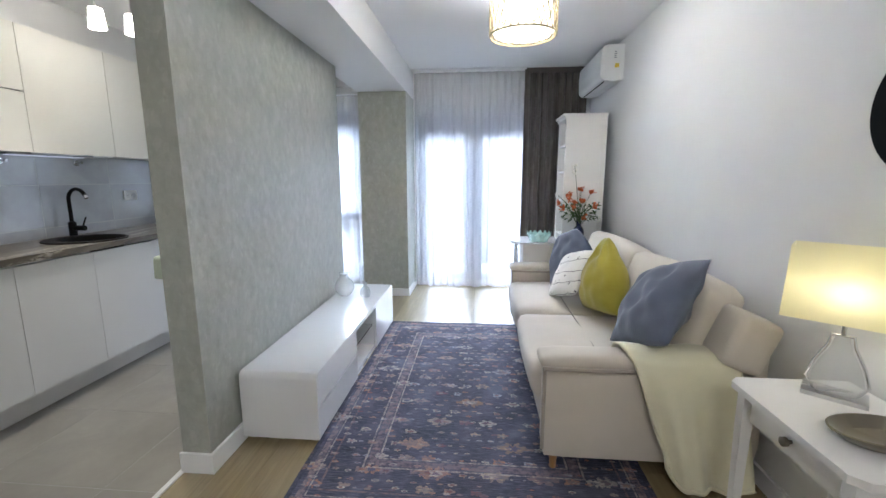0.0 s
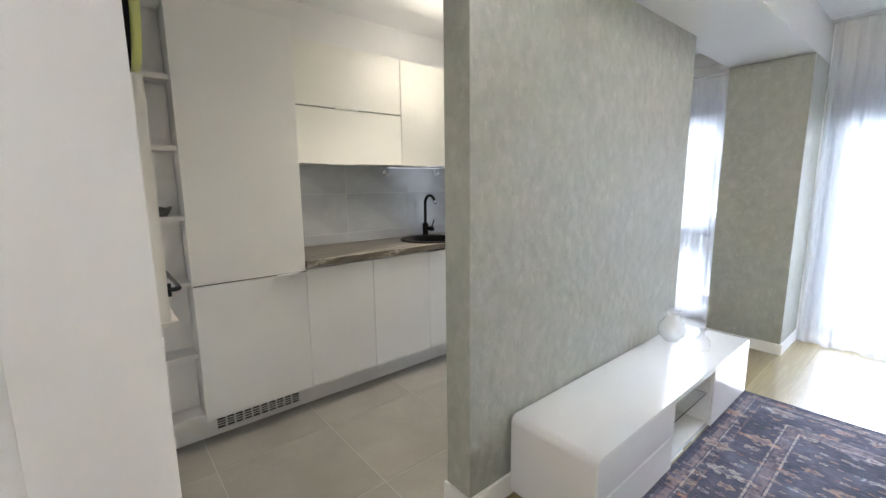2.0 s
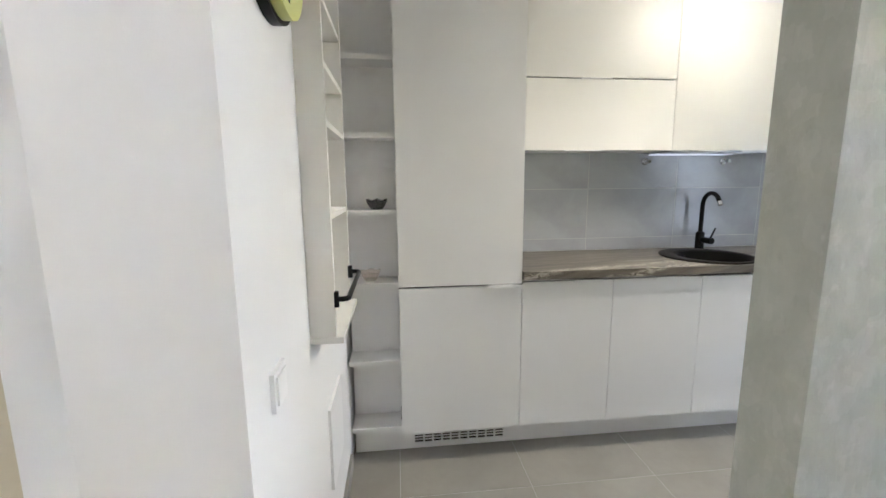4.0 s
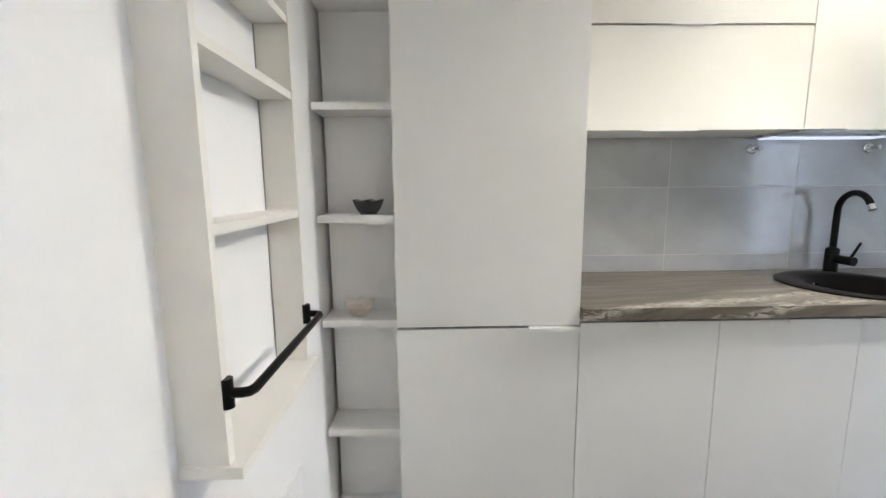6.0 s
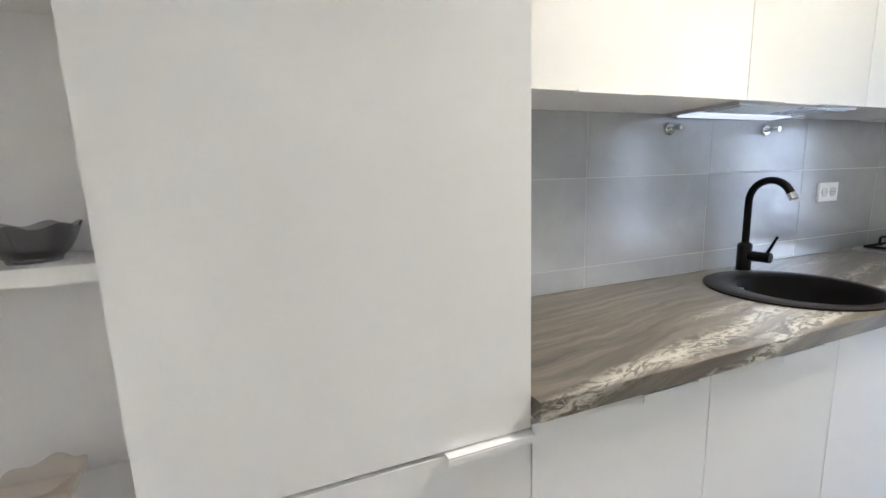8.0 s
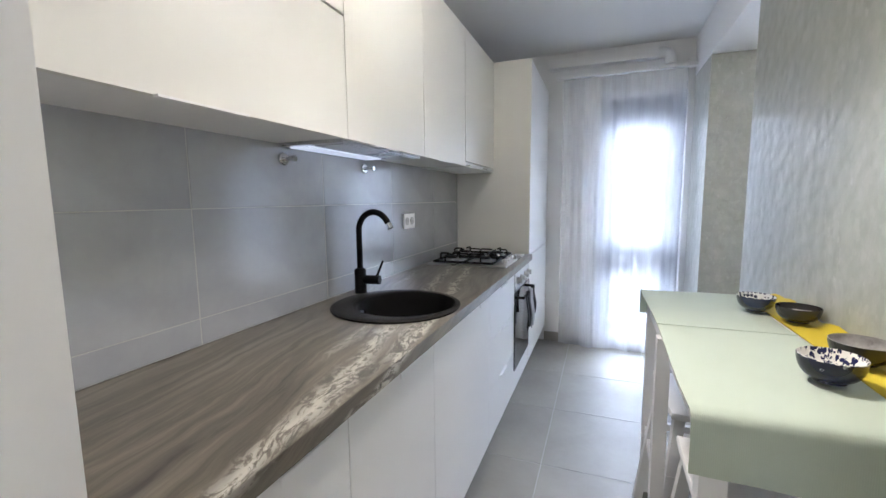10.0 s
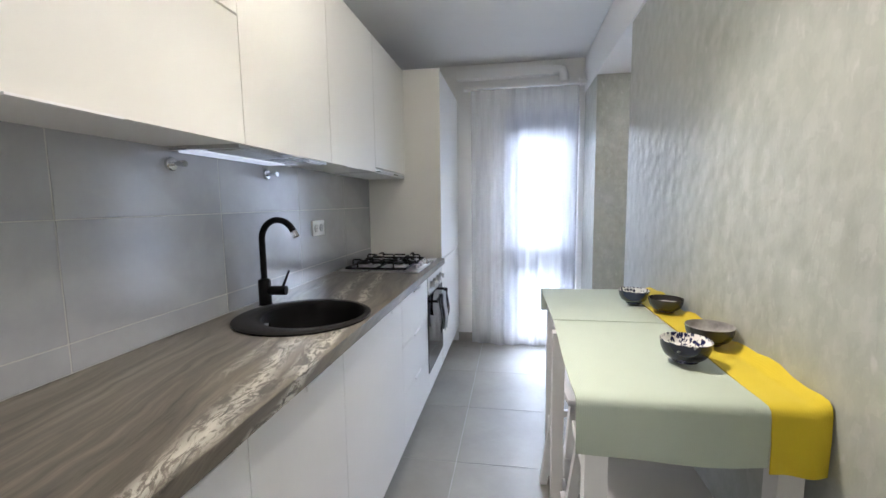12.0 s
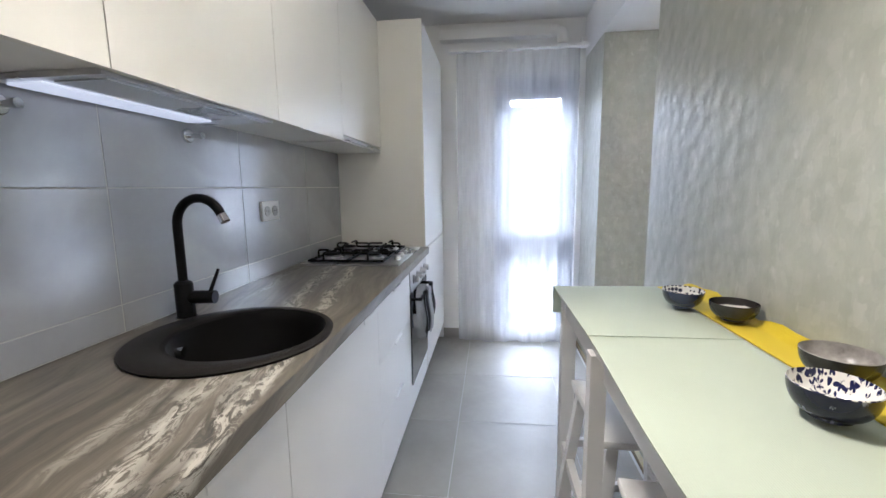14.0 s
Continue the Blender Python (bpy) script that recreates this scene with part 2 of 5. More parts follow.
def rug_mat(name, x0, x1, y0, y1):
    """Faded oriental rug: navy field, border lines, scattered rust, cream and pale blue blossoms."""
    m, n, l, p = nodes_of(name)
    geo = n.new("ShaderNodeNewGeometry")
    sep = n.new("ShaderNodeSeparateXYZ")
    l.new(geo.outputs["Position"], sep.inputs[0])
    x, y = sep.outputs[0], sep.outputs[1]
    pos = geo.outputs["Position"]
    edge = calc(n, l, "MINIMUM", calc(n, l, "MINIMUM", calc(n, l, "SUBTRACT", x, x0), calc(n, l, "SUBTRACT", x1, x)),
                calc(n, l, "MINIMUM", calc(n, l, "SUBTRACT", y, y0), calc(n, l, "SUBTRACT", y1, y)))
    wear = noise_tex(n, l, pos, 4, 5, 0.6)
    mp = n.new("ShaderNodeMapping")
    mp.inputs["Scale"].default_value = (7, 95, 1)
    l.new(pos, mp.inputs[0])
    thread = noise_tex(n, l, mp.outputs[0], 2.2, 4, 0.65)
    c = ramp(n, l, wear, ((0.3, (0.018, 0.019, 0.034)), (0.5, (0.042, 0.043, 0.073)), (0.72, (0.105, 0.110, 0.155))))
    c = mix(n, l, ramp(n, l, thread, ((0.48, (0, 0, 0)), (0.72, (0.8, 0.8, 0.8)))), c, (0.18, 0.176, 0.23))

    def blossoms(wide, deep, size, petals, keep, seed):
        """Rosettes on a half-drop lattice, each of its own colour, some left out."""
        v = calc(n, l, "ADD", calc(n, l, "DIVIDE", y, deep), seed)
        row = calc(n, l, "FLOOR", v)
        u = calc(n, l, "ADD", calc(n, l, "DIVIDE", x, wide), calc(n, l, "MULTIPLY", row, 0.5))
        col = calc(n, l, "FLOOR", u)
        ident = n.new("ShaderNodeCombineXYZ")
        l.new(col, ident.inputs[0])
        l.new(row, ident.inputs[1])
        ident.inputs[2].default_value = seed
        rand = n.new("ShaderNodeTexWhiteNoise")
        l.new(ident.outputs[0], rand.inputs["Vector"])
        s = n.new("ShaderNodeSeparateColor")
        l.new(rand.outputs["Color"], s.inputs[0])
        dx = calc(n, l, "MULTIPLY", calc(n, l, "ADD", calc(n, l, "SUBTRACT", calc(n, l, "SUBTRACT", u, col), 0.65), calc(n, l, "MULTIPLY", s.outputs[1], 0.3)), wide)
        dy = calc(n, l, "MULTIPLY", calc(n, l, "SUBTRACT", calc(n, l, "SUBTRACT", v, row), 0.5), deep)
        wob = noise_tex(n, l, pos, 46, 4, 0.65)
        rad = calc(n, l, "SQRT", calc(n, l, "ADD", calc(n, l, "MULTIPLY", dx, dx), calc(n, l, "MULTIPLY", dy, dy)))
        ang = calc(n, l, "ARCTAN2", dy, dx)
        lobes = calc(n, l, "ADD", calc(n, l, "MULTIPLY", calc(n, l, "COSINE", calc(n, l, "MULTIPLY", ang, petals)), 0.13), calc(n, l, "MULTIPLY", calc(n, l, "COSINE", calc(n, l, "MULTIPLY", ang, 2)), 0.22))
        reach = calc(n, l, "MULTIPLY", calc(n, l, "ADD", lobes, calc(n, l, "MULTIPLY", wob, 1.3)), calc(n, l, "MULTIPLY", calc(n, l, "ADD", s.outputs[2], 0.5), size))
        inside = calc(n, l, "LESS_THAN", rad, reach)
        heart = calc(n, l, "LESS_THAN", rad, calc(n, l, "MULTIPLY", reach, 0.5))
        tone = ramp(n, l, s.outputs[0], ((0.0, (0.46, 0.15, 0.05)), (0.2, (0.50, 0.44, 0.36)), (0.36, (0.20, 0.055, 0.075)), (0.52, (0.42, 0.45, 0.52)), (0.7, (0.36, 0.19, 0.09)), (0.86, (0.52, 0.48, 0.42))))
        core = ramp(n, l, s.outputs[1], ((0.0, (0.45, 0.40, 0.34)), (0.35, (0.28, 0.09, 0.06)), (0.65, (0.10, 0.11, 0.20)), (0.9, (0.34, 0.20, 0.11))))
        faded = calc(n, l, "MULTIPLY", inside, calc(n, l, "MULTIPLY", calc(n, l, "LESS_THAN", s.outputs[1], keep), ramp(n, l, thread, ((0.40, (0.80, 0.80, 0.80)), (0.60, (0.10, 0.10, 0.10))))))
        return faded, mix(n, l, heart, tone, core)

    for args in ((0.27, 0.21, 0.056, 6, 0.85, 0.31), (0.120, 0.105, 0.028, 5, 0.80, 4.17), (0.058, 0.055, 0.014, 4, 0.65, 9.4)):
        f, tone = blossoms(*args)
        c = mix(n, l, f, c, tone)
    blot = noise_tex(n, l, pos, 42, 4, 0.7)
    for at, wide, tone, much in ((0.012, 0.012, (0.03, 0.03, 0.05), 0.9), (0.060, 0.016, (0.34, 0.24, 0.23), 0.55), (0.085, 0.004, (0.50, 0.43, 0.38), 0.55), (0.285, 0.005, (0.50, 0.42, 0.37), 0.65), (0.350, 0.005, (0.50, 0.42, 0.37), 0.65), (0.125, 0.005, (0.36, 0.22, 0.18), 0.4), (0.318, 0.022, (0.30, 0.21, 0.22), 0.5)):
        on = calc(n, l, "LESS_THAN", calc(n, l, "ABSOLUTE", calc(n, l, "SUBTRACT", edge, at)), wide)
        c = mix(n, l, calc(n, l, "MULTIPLY", on, calc(n, l, "MULTIPLY", ramp(n, l, blot, ((0.40, (0.1, 0.1, 0.1)), (0.58, (1, 1, 1)))), much)), c, tone)
    l.new(c, p.inputs["Base Color"])
    p.inputs["Roughness"].default_value, p.inputs["Sheen Weight"].default_value = 0.95, 0.06
    bump(n, l, p, thread, 0.4, 0.004)
    return m


def printed(name, base, ink, scale, cut, ragged=0.7, loose=1.0):
    """Pale ground with small scattered dark marks."""
    m, n, l, p = nodes_of(name)
    v = coords(n, l)
    k = n.new("ShaderNodeTexVoronoi")
    k.inputs["Scale"].default_value, k.inputs["Randomness"].default_value = scale, loose
    l.new(v, k.inputs["Vector"])
    w = noise_tex(n, l, v, scale * 1.7, 4, 0.6)
    f = calc(n, l, "LESS_THAN", calc(n, l, "ADD", k.outputs["Distance"], calc(n, l, "MULTIPLY", w, ragged)), cut)
    l.new(mix(n, l, f, base, ink), p.inputs["Base Color"])
    p.inputs["Roughness"].default_value = 0.3
    return m


def sketched(name, base, ink):
    """Pale cloth with thin drawn ground lines and small ink sketches between them."""
    m, n, l, p = nodes_of(name)
    v = coords(n, l)
    sep = n.new("ShaderNodeSeparateXYZ")
    l.new(v, sep.inputs[0])
    wob = noise_tex(n, l, v, 9, 3)
    row = calc(n, l, "FRACT", calc(n, l, "ADD", calc(n, l, "DIVIDE", calc(n, l, "ADD", sep.outputs[2], calc(n, l, "MULTIPLY", sep.outputs[1], 0.35)), 0.085), calc(n, l, "MULTIPLY", wob, 0.5)))
    line = calc(n, l, "LESS_THAN", row, 0.045)
    k = n.new("ShaderNodeTexVoronoi")
    k.inputs["Scale"].default_value = 17
    l.new(v, k.inputs["Vector"])
    mark = calc(n, l, "LESS_THAN", calc(n, l, "ADD", k.outputs["Distance"], calc(n, l, "MULTIPLY", noise_tex(n, l, v, 70, 4, 0.7), 1.1)), 0.66)
    l.new(mix(n, l, calc(n, l, "MAXIMUM", line, mark), base, ink), p.inputs["Base Color"])
    p.inputs["Roughness"].default_value = 0.85
    bump(n, l, p, noise_tex(n, l, v, 400, 2), 0.1, 0.002)
    return m


def flowered(name, base, ink, scale, size):
    """Glaze with scattered five-petalled brush flowers."""
    m, n, l, p = nodes_of(name)
    v = coords(n, l, (scale, scale, scale))
    k = n.new("ShaderNodeTexVoronoi")
    k.inputs["Scale"].default_value, k.inputs["Randomness"].default_value = 1.0, 0.7
    l.new(v, k.inputs["Vector"])
    off = n.new("ShaderNodeVectorMath")
    off.operation = "SUBTRACT"
    l.new(v, off.inputs[0])
    l.new(k.outputs["Position"], off.inputs[1])
    sep = n.new("ShaderNodeSeparateXYZ")
    l.new(off.outputs[0], sep.inputs[0])
    turn = n.new("ShaderNodeSeparateColor")
    l.new(k.outputs["Color"], turn.inputs[0])
    ang = calc(n, l, "ADD", calc(n, l, "ARCTAN2", sep.outputs[1], sep.outputs[0]), calc(n, l, "MULTIPLY", turn.outputs[0], 6.0))
    petal = calc(n, l, "ADD", calc(n, l, "MULTIPLY", calc(n, l, "COSINE", calc(n, l, "MULTIPLY", ang, 5.0)), 0.28), 0.72)
    reach = calc(n, l, "MULTIPLY", petal, calc(n, l, "MULTIPLY", calc(n, l, "ADD", turn.outputs[1], 0.55), size))
    f = calc(n, l, "LESS_THAN", calc(n, l, "ADD", k.outputs["Distance"], calc(n, l, "MULTIPLY", noise_tex(n, l, v, 5.0, 3), 0.12)), reach)
    l.new(mix(n, l, f, base, ink), p.inputs["Base Color"])
    p.inputs["Roughness"].default_value = 0.22
    return m


def ringed(name, pale, dark, step):
    """Dark glaze with pale brushed rings round the middle of the bowl."""
    m, n, l, p = nodes_of(name)
    v = coords(n, l)
    sep = n.new("ShaderNodeSeparateXYZ")
    l.new(v, sep.inputs[0])
    rad = calc(n, l, "SQRT", calc(n, l, "ADD", calc(n, l, "MULTIPLY", sep.outputs[0], sep.outputs[0]), calc(n, l, "MULTIPLY", sep.outputs[1], sep.outputs[1])))
    wave = calc(n, l, "SINE", calc(n, l, "MULTIPLY", calc(n, l, "ADD", rad, calc(n, l, "MULTIPLY", noise_tex(n, l, v, 30, 3), 0.004)), 6.2832 / step))
    l.new(mix(n, l, ramp(n, l, wave, ((0.35, (0, 0, 0)), (0.75, (1, 1, 1)))), dark, pale), p.inputs["Base Color"])
    p.inputs["Roughness"].default_value = 0.22
    return m


WALL = plain("white_wall_paint", (0.80, 0.80, 0.79), 0.75, vary=0.025, scale=1.5, grain=220, relief=0.05)
# darker beige for the hall wall than for the white walls
HALL = plain("beige_hall_wall", (0.53, 0.48, 0.36), 0.75, vary=0.03, scale=1.5, grain=220, relief=0.05)
CEILING = plain("white_ceiling_paint", (0.82, 0.82, 0.82), 0.8, vary=0.02, scale=1.2, grain=240, relief=0.04)
PAPER = wallpaper("concrete_wallpaper")
TRIM = plain("white_trim", (0.82, 0.82, 0.81), 0.4, vary=0.02, relief=0.02)
LACQUER = plain("white_lacquer", (0.80, 0.80, 0.79), 0.16, vary=0.015, scale=1.5, relief=0.0, coat=0.5)
FRONT = plain("cabinet_front_white", (0.83, 0.825, 0.81), 0.38, vary=0.018, scale=1.2, grain=90, relief=0.015)
UPPER = plain("upper_front_cream", (0.77, 0.755, 0.70), 0.36, vary=0.018, scale=1.2, grain=90, relief=0.015)
CARCASS = plain("white_board", (0.81, 0.805, 0.79), 0.5, vary=0.02, relief=0.02)
JOINT_SHADE = plain("grey_joint_shade", (0.36, 0.355, 0.34), 0.8)
# dark strip set behind gaps, their shade put into its colour
GAP_SHADE = plain("gap_shade_board", (0.05, 0.05, 0.048), 0.7)
STONE = stone_top("veined_worktop")
SPLASH = tile_mat("grey_wall_tile", (0.42, 0.432, 0.455), 0.17)
SPLASH.node_tree.nodes["Principled BSDF"].inputs["Specular IOR Level"].default_value = 1.0
SPLASH.node_tree.nodes["Principled BSDF"].inputs["Coat Weight"].default_value = 1.0
SPLASH.node_tree.nodes["Principled BSDF"].inputs["Coat Roughness"].default_value = 0.20
FLOOR_TILE = tile_mat("grey_floor_tile", (0.29, 0.273, 0.238), 0.50)
GROUT = plain("grout", (0.49, 0.485, 0.47), 0.85)
OAK = wood("oak_floor", (0.37, 0.295, 0.15), (0.27, 0.205, 0.095), 0.35)
OAK.node_tree.nodes["Principled BSDF"].inputs["Coat Weight"].default_value = 1.0
OAK.node_tree.nodes["Principled BSDF"].inputs["Coat Roughness"].default_value = 0.16
OAK_GAP = plain("plank_gap", (0.12, 0.08, 0.04), 0.8)
BEECH = wood("sofa_leg_wood", (0.50, 0.27, 0.10), (0.38, 0.19, 0.07), 0.4, "Z")
BLACK = plain("matt_black_metal", (0.007, 0.007, 0.007), 0.34, vary=0.1)
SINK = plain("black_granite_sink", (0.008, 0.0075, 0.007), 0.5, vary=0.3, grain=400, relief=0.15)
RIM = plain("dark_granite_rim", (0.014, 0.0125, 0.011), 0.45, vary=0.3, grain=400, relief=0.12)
CHROME = plain("chrome", (0.75, 0.76, 0.77), 0.10, 1.0, relief=0)
STEEL = plain("brushed_steel", (0.60, 0.60, 0.60), 0.28, 1.0, grain=200)
IRON = plain("cast_iron", (0.010, 0.010, 0.010), 0.7, vary=0.2)
DARKGLASS = plain("oven_glass", (0.015, 0.015, 0.017), 0.06, relief=0, coat=1.0)
GLASS = glass("clear_glass", (0.97, 0.99, 0.985))
FROSTED = plain("pale_glass", (0.96, 0.97, 0.975), 0.10, vary=0.02, relief=0, coat=0.6)
FROSTED.node_tree.nodes["Principled BSDF"].inputs["Alpha"].default_value = 0.34
LAMPGLASS = plain("lamp_glass", (0.86, 0.88, 0.88), 0.06, vary=0.02, relief=0, coat=0.8)
LAMPGLASS.node_tree.nodes["Principled BSDF"].inputs["Alpha"].default_value = 0.16
GREENGLASS = plain("mint_pressed_glass", (0.60, 0.84, 0.76), 0.12, vary=0.05, relief=0, coat=0.8)
GREENGLASS.node_tree.nodes["Principled BSDF"].inputs["Alpha"].default_value = 0.7
SMOKE = glass("smoked_glass", (0.45, 0.45, 0.47), 0.08)
AMBER = plain("amber_glass", (0.90, 0.72, 0.56), 0.08, vary=0.04, relief=0, coat=0.8)
AMBER.node_tree.nodes["Principled BSDF"].inputs["Alpha"].default_value = 0.24
BLUEGLASS = plain("blue_glazed_vase", (0.015, 0.025, 0.075), 0.12, coat=1.0)
PLASTIC = plain("white_plastic", (0.82, 0.82, 0.81), 0.35, vary=0.015, relief=0.01)
SOFA = fabric("cream_sofa_cloth", (0.66, 0.60, 0.51), 500, 0.04)
PIPING = fabric("taupe_piping_cloth", (0.42, 0.37, 0.31), 500, 0.04)
THROW = fabric("pale_yellow_throw", (0.82, 0.78, 0.56), 260, 0.05, sheen=0.4)
BLUECLOTH = fabric("slate_blue_cloth", (0.105, 0.122, 0.175), 420, 0.12)
MUSTARD = fabric("mustard_cloth", (0.40, 0.34, 0.035), 420, 0.1)
SAGE = fabric("sage_green_cloth", (0.46, 0.515, 0.415), 520, 0.03, sheen=0.1)
YELLOW = fabric("yellow_runner_cloth", (0.66, 0.50, 0.012), 420, 0.05, sheen=0.1)
PRINT = sketched("printed_cushion_cloth", (0.80, 0.79, 0.75), (0.06, 0.06, 0.06))
DRAPE = fabric("dark_taupe_drape", (0.125, 0.110, 0.096), 380, 0.15, sheen=0.1)
VOILE = sheer("white_voile", (0.95, 0.96, 0.98), 0.58)
FRAME = plain("grey_window_frame", (0.20, 0.22, 0.26), 0.4)
BOWL_BLUE = flowered("blue_flower_glaze", (0.86, 0.84, 0.79), (0.015, 0.018, 0.075), 64, 0.60)
BOWL_NAVY = flowered("navy_flower_glaze", (0.008, 0.010, 0.032), (0.22, 0.23, 0.30), 40, 0.36)
BOWL_RING = ringed("ringed_glaze", (0.62, 0.60, 0.57), (0.028, 0.024, 0.024), 0.016)
BOWL_GREY = plain("grey_speckled_glaze", (0.36, 0.34, 0.32), 0.3, vary=0.35, scale=40)
BOWL_BROWN = plain("dark_brown_glaze", (0.030, 0.027, 0.026), 0.25, vary=0.2)
BOWL_DOT = printed("dotted_glaze", (0.84, 0.82, 0.77), (0.012, 0.014, 0.045), 78, 0.50, 0.12, 0.35)
SHADE = sheer("lampshade_linen", (0.93, 0.89, 0.66), -0.07)
LATTICE = plain("lattice_lampshade_metal", (0.42, 0.36, 0.22), 0.4, 0.3)
SPOTGLASS = glowing("lit_tumbler_glass", (1.0, 0.90, 0.70), 8.0)
HOTGLASS = glowing("lit_frosted_glass", (1.0, 0.92, 0.74), 4.0)
# weak glow stands in for window light mirrored by the hood strip
STRIP_GLOW = glowing("hood_strip_glow", (0.80, 0.88, 1.0), 0.10)
BRONZE = plain("bronze_dish_metal", (0.26, 0.235, 0.19), 0.30, 0.9)
LIME = plain("lime_green_clock_face", (0.56, 0.59, 0.19), 0.4)
FOLIAGE = plain("leaf_green", (0.055, 0.10, 0.03), 0.6, vary=0.3)
PETAL_RED = plain("red_petals", (0.62, 0.13, 0.03), 0.6, vary=0.3)
PETAL_WHITE = plain("white_petals", (0.78, 0.76, 0.68), 0.6, vary=0.1)
CAST = plain("console_white_paint", (0.78, 0.765, 0.73), 0.4, vary=0.03)
SEATPAD = plain("stool_white_paint", (0.74, 0.73, 0.71), 0.42, vary=0.03)
FACADE = plain("facade_render", (0.60, 0.58, 0.54), 0.9, vary=0.08, scale=0.6, grain=8)
FACADE_WIN = plain("facade_glass", (0.10, 0.12, 0.15), 0.1, relief=0)
PAVING = plain("terrace_paving", (0.30, 0.29, 0.28), 0.9, vary=0.1)
ORANGE = plain("sticker_yellow", (0.75, 0.55, 0.05), 0.5)
INK = plain("sticker_grey_print", (0.25, 0.27, 0.30), 0.5)


# ---- building helpers ----
ORIGIN = {}


def thing(name, at, label, category, group="", kind=""):
    ob = new(name)
    ob.empty_display_size = 0.05
    ob.location = at
    ORIGIN[ob] = Vector(at)
    return tagged(ob, label, category, group, kind)


def part(name, bm, material, parent=None, label="", smooth=False, bevel=0.0):
    """Links a bmesh, given in world places, as one mesh under a thing or a part."""
    if bevel:
        sharp = [e for e in bm.edges if len(e.link_faces) == 2 and e.calc_face_angle() > 0.6]
        bmesh.ops.bevel(bm, geom=sharp, offset=bevel, segments=2, profile=0.6, affect="EDGES", clamp_overlap=True)
    bmesh.ops.recalc_face_normals(bm, faces=bm.faces)
    o = ORIGIN.get(parent, Vector((0, 0, 0)))
    bm.transform(Matrix.Translation(-o))
    me = bpy.data.meshes.new(name)
    if smooth:
        for f in bm.faces:
            f.smooth = True
    bm.to_mesh(me)
    bm.free()
    for mt in (material if isinstance(material, (list, tuple)) else (material,)):
        me.materials.append(mt)
    ob = new(name, me)
    if smooth and smooth != "all":
        me.set_sharp_from_angle(angle=radians(40))
    if parent:
        ob.parent = parent
        ORIGIN[ob] = o
    if label:
        ob["label"] = label
    return ob


def structure(name, bm, material, label, category, bevel=0.0, smooth=False):
    return tagged(part(name, bm, material, None, "", smooth, bevel), label, category, kind="structure")


def block(x0, x1, y0, y1, z0, z1, bm=None):
    bm = bm or bmesh.new()
    v = [bm.verts.new((x, y, z)) for x in (x0, x1) for y in (y0, y1) for z in (z0, z1)]
    for a, b, c, d in ((0, 1, 3, 2), (4, 6, 7, 5), (0, 4, 5, 1), (2, 3, 7, 6), (0, 2, 6, 4), (1, 5, 7, 3)):
        bm.faces.new((v[a], v[b], v[c], v[d]))
    return bm


def blocks(*boxes):
    bm = bmesh.new()
    for b in boxes:
        block(*b, bm)
    return bm


def turned(profile, at, seg=32, bm=None, squash=1.0):
    """Turns (radius, height) pairs about an upright axis at (x, y, z)."""
    bm = bm or bmesh.new()
    rings = []
    for r, h in profile:
        if r < 1e-5:
            rings.append([bm.verts.new((at[0], at[1], at[2] + h))])
        else:
            rings.append([bm.verts.new((at[0] + r * math.cos(a), at[1] + squash * r * math.sin(a), at[2] + h)) for a in (2 * math.pi * i / seg for i in range(seg))])
    for a, b in zip(rings, rings[1:]):
        for i in range(seg):
            j = (i + 1) % seg
            if len(a) == 1 and len(b) > 1:
                bm.faces.new((a[0], b[i], b[j]))
            elif len(b) == 1 and len(a) > 1:
                bm.faces.new((a[i], b[0], a[j]))
            elif len(a) > 1:
                bm.faces.new((a[i], b[i], b[j], a[j]))
    return bm


def tube(points, radius, seg=12, bm=None, flat=1.0):
    """A bar of round section along a line of places."""
    bm = bm or bmesh.new()
    pts = [Vector(p) for p in points]
    rings, up = [], None
    for i, p in enumerate(pts):
        d = (pts[min(i + 1, len(pts) - 1)] - pts[max(i - 1, 0)]).normalized()
        if up is None:
            up = d.orthogonal().normalized()
        up = (up - d * up.dot(d)).normalized()
        side = d.cross(up)
        r = radius[i] if isinstance(radius, (list, tuple)) else radius
        rings.append([bm.verts.new(p + up * (r * math.cos(a)) + side * (r * flat * math.sin(a))) for a in (2 * math.pi * k / seg for k in range(seg))])
    for a, b in zip(rings, rings[1:]):
        for i in range(seg):
            bm.faces.new((a[i], a[(i + 1) % seg], b[(i + 1) % seg], b[i]))
    bm.faces.new(rings[0][::-1])
    bm.faces.new(rings[-1])
    return bm


def sheet(nu, nv, f, thick=0.0):
    """A skin of nu x nv cells, f(u, v) giving its places, thickened along its normals."""
    bm = bmesh.new()
    g = [[bm.verts.new(f(i / nu, j / nv)) for j in range(nv + 1)] for i in range(nu + 1)]
    for i in range(nu):
        for j in range(nv):
            bm.faces.new((g[i][j], g[i + 1][j], g[i + 1][j + 1], g[i][j + 1]))
    if thick:
        bmesh.ops.recalc_face_normals(bm, faces=bm.faces)
        bmesh.ops.solidify(bm, geom=bm.faces[:], thickness=thick)
    return bm


def loft(rings, cap=True, bm=None):
    bm = bm or bmesh.new()
    vs = [[bm.verts.new(p) for p in r] for r in rings]
    k = len(vs[0])
    for a, b in zip(vs, vs[1:]):
        for i in range(k):
            bm.faces.new((a[i], a[(i + 1) % k], b[(i + 1) % k], b[i]))
    if cap:
        bm.faces.new(vs[0][::-1])
        bm.faces.new(vs[-1])
    return bm


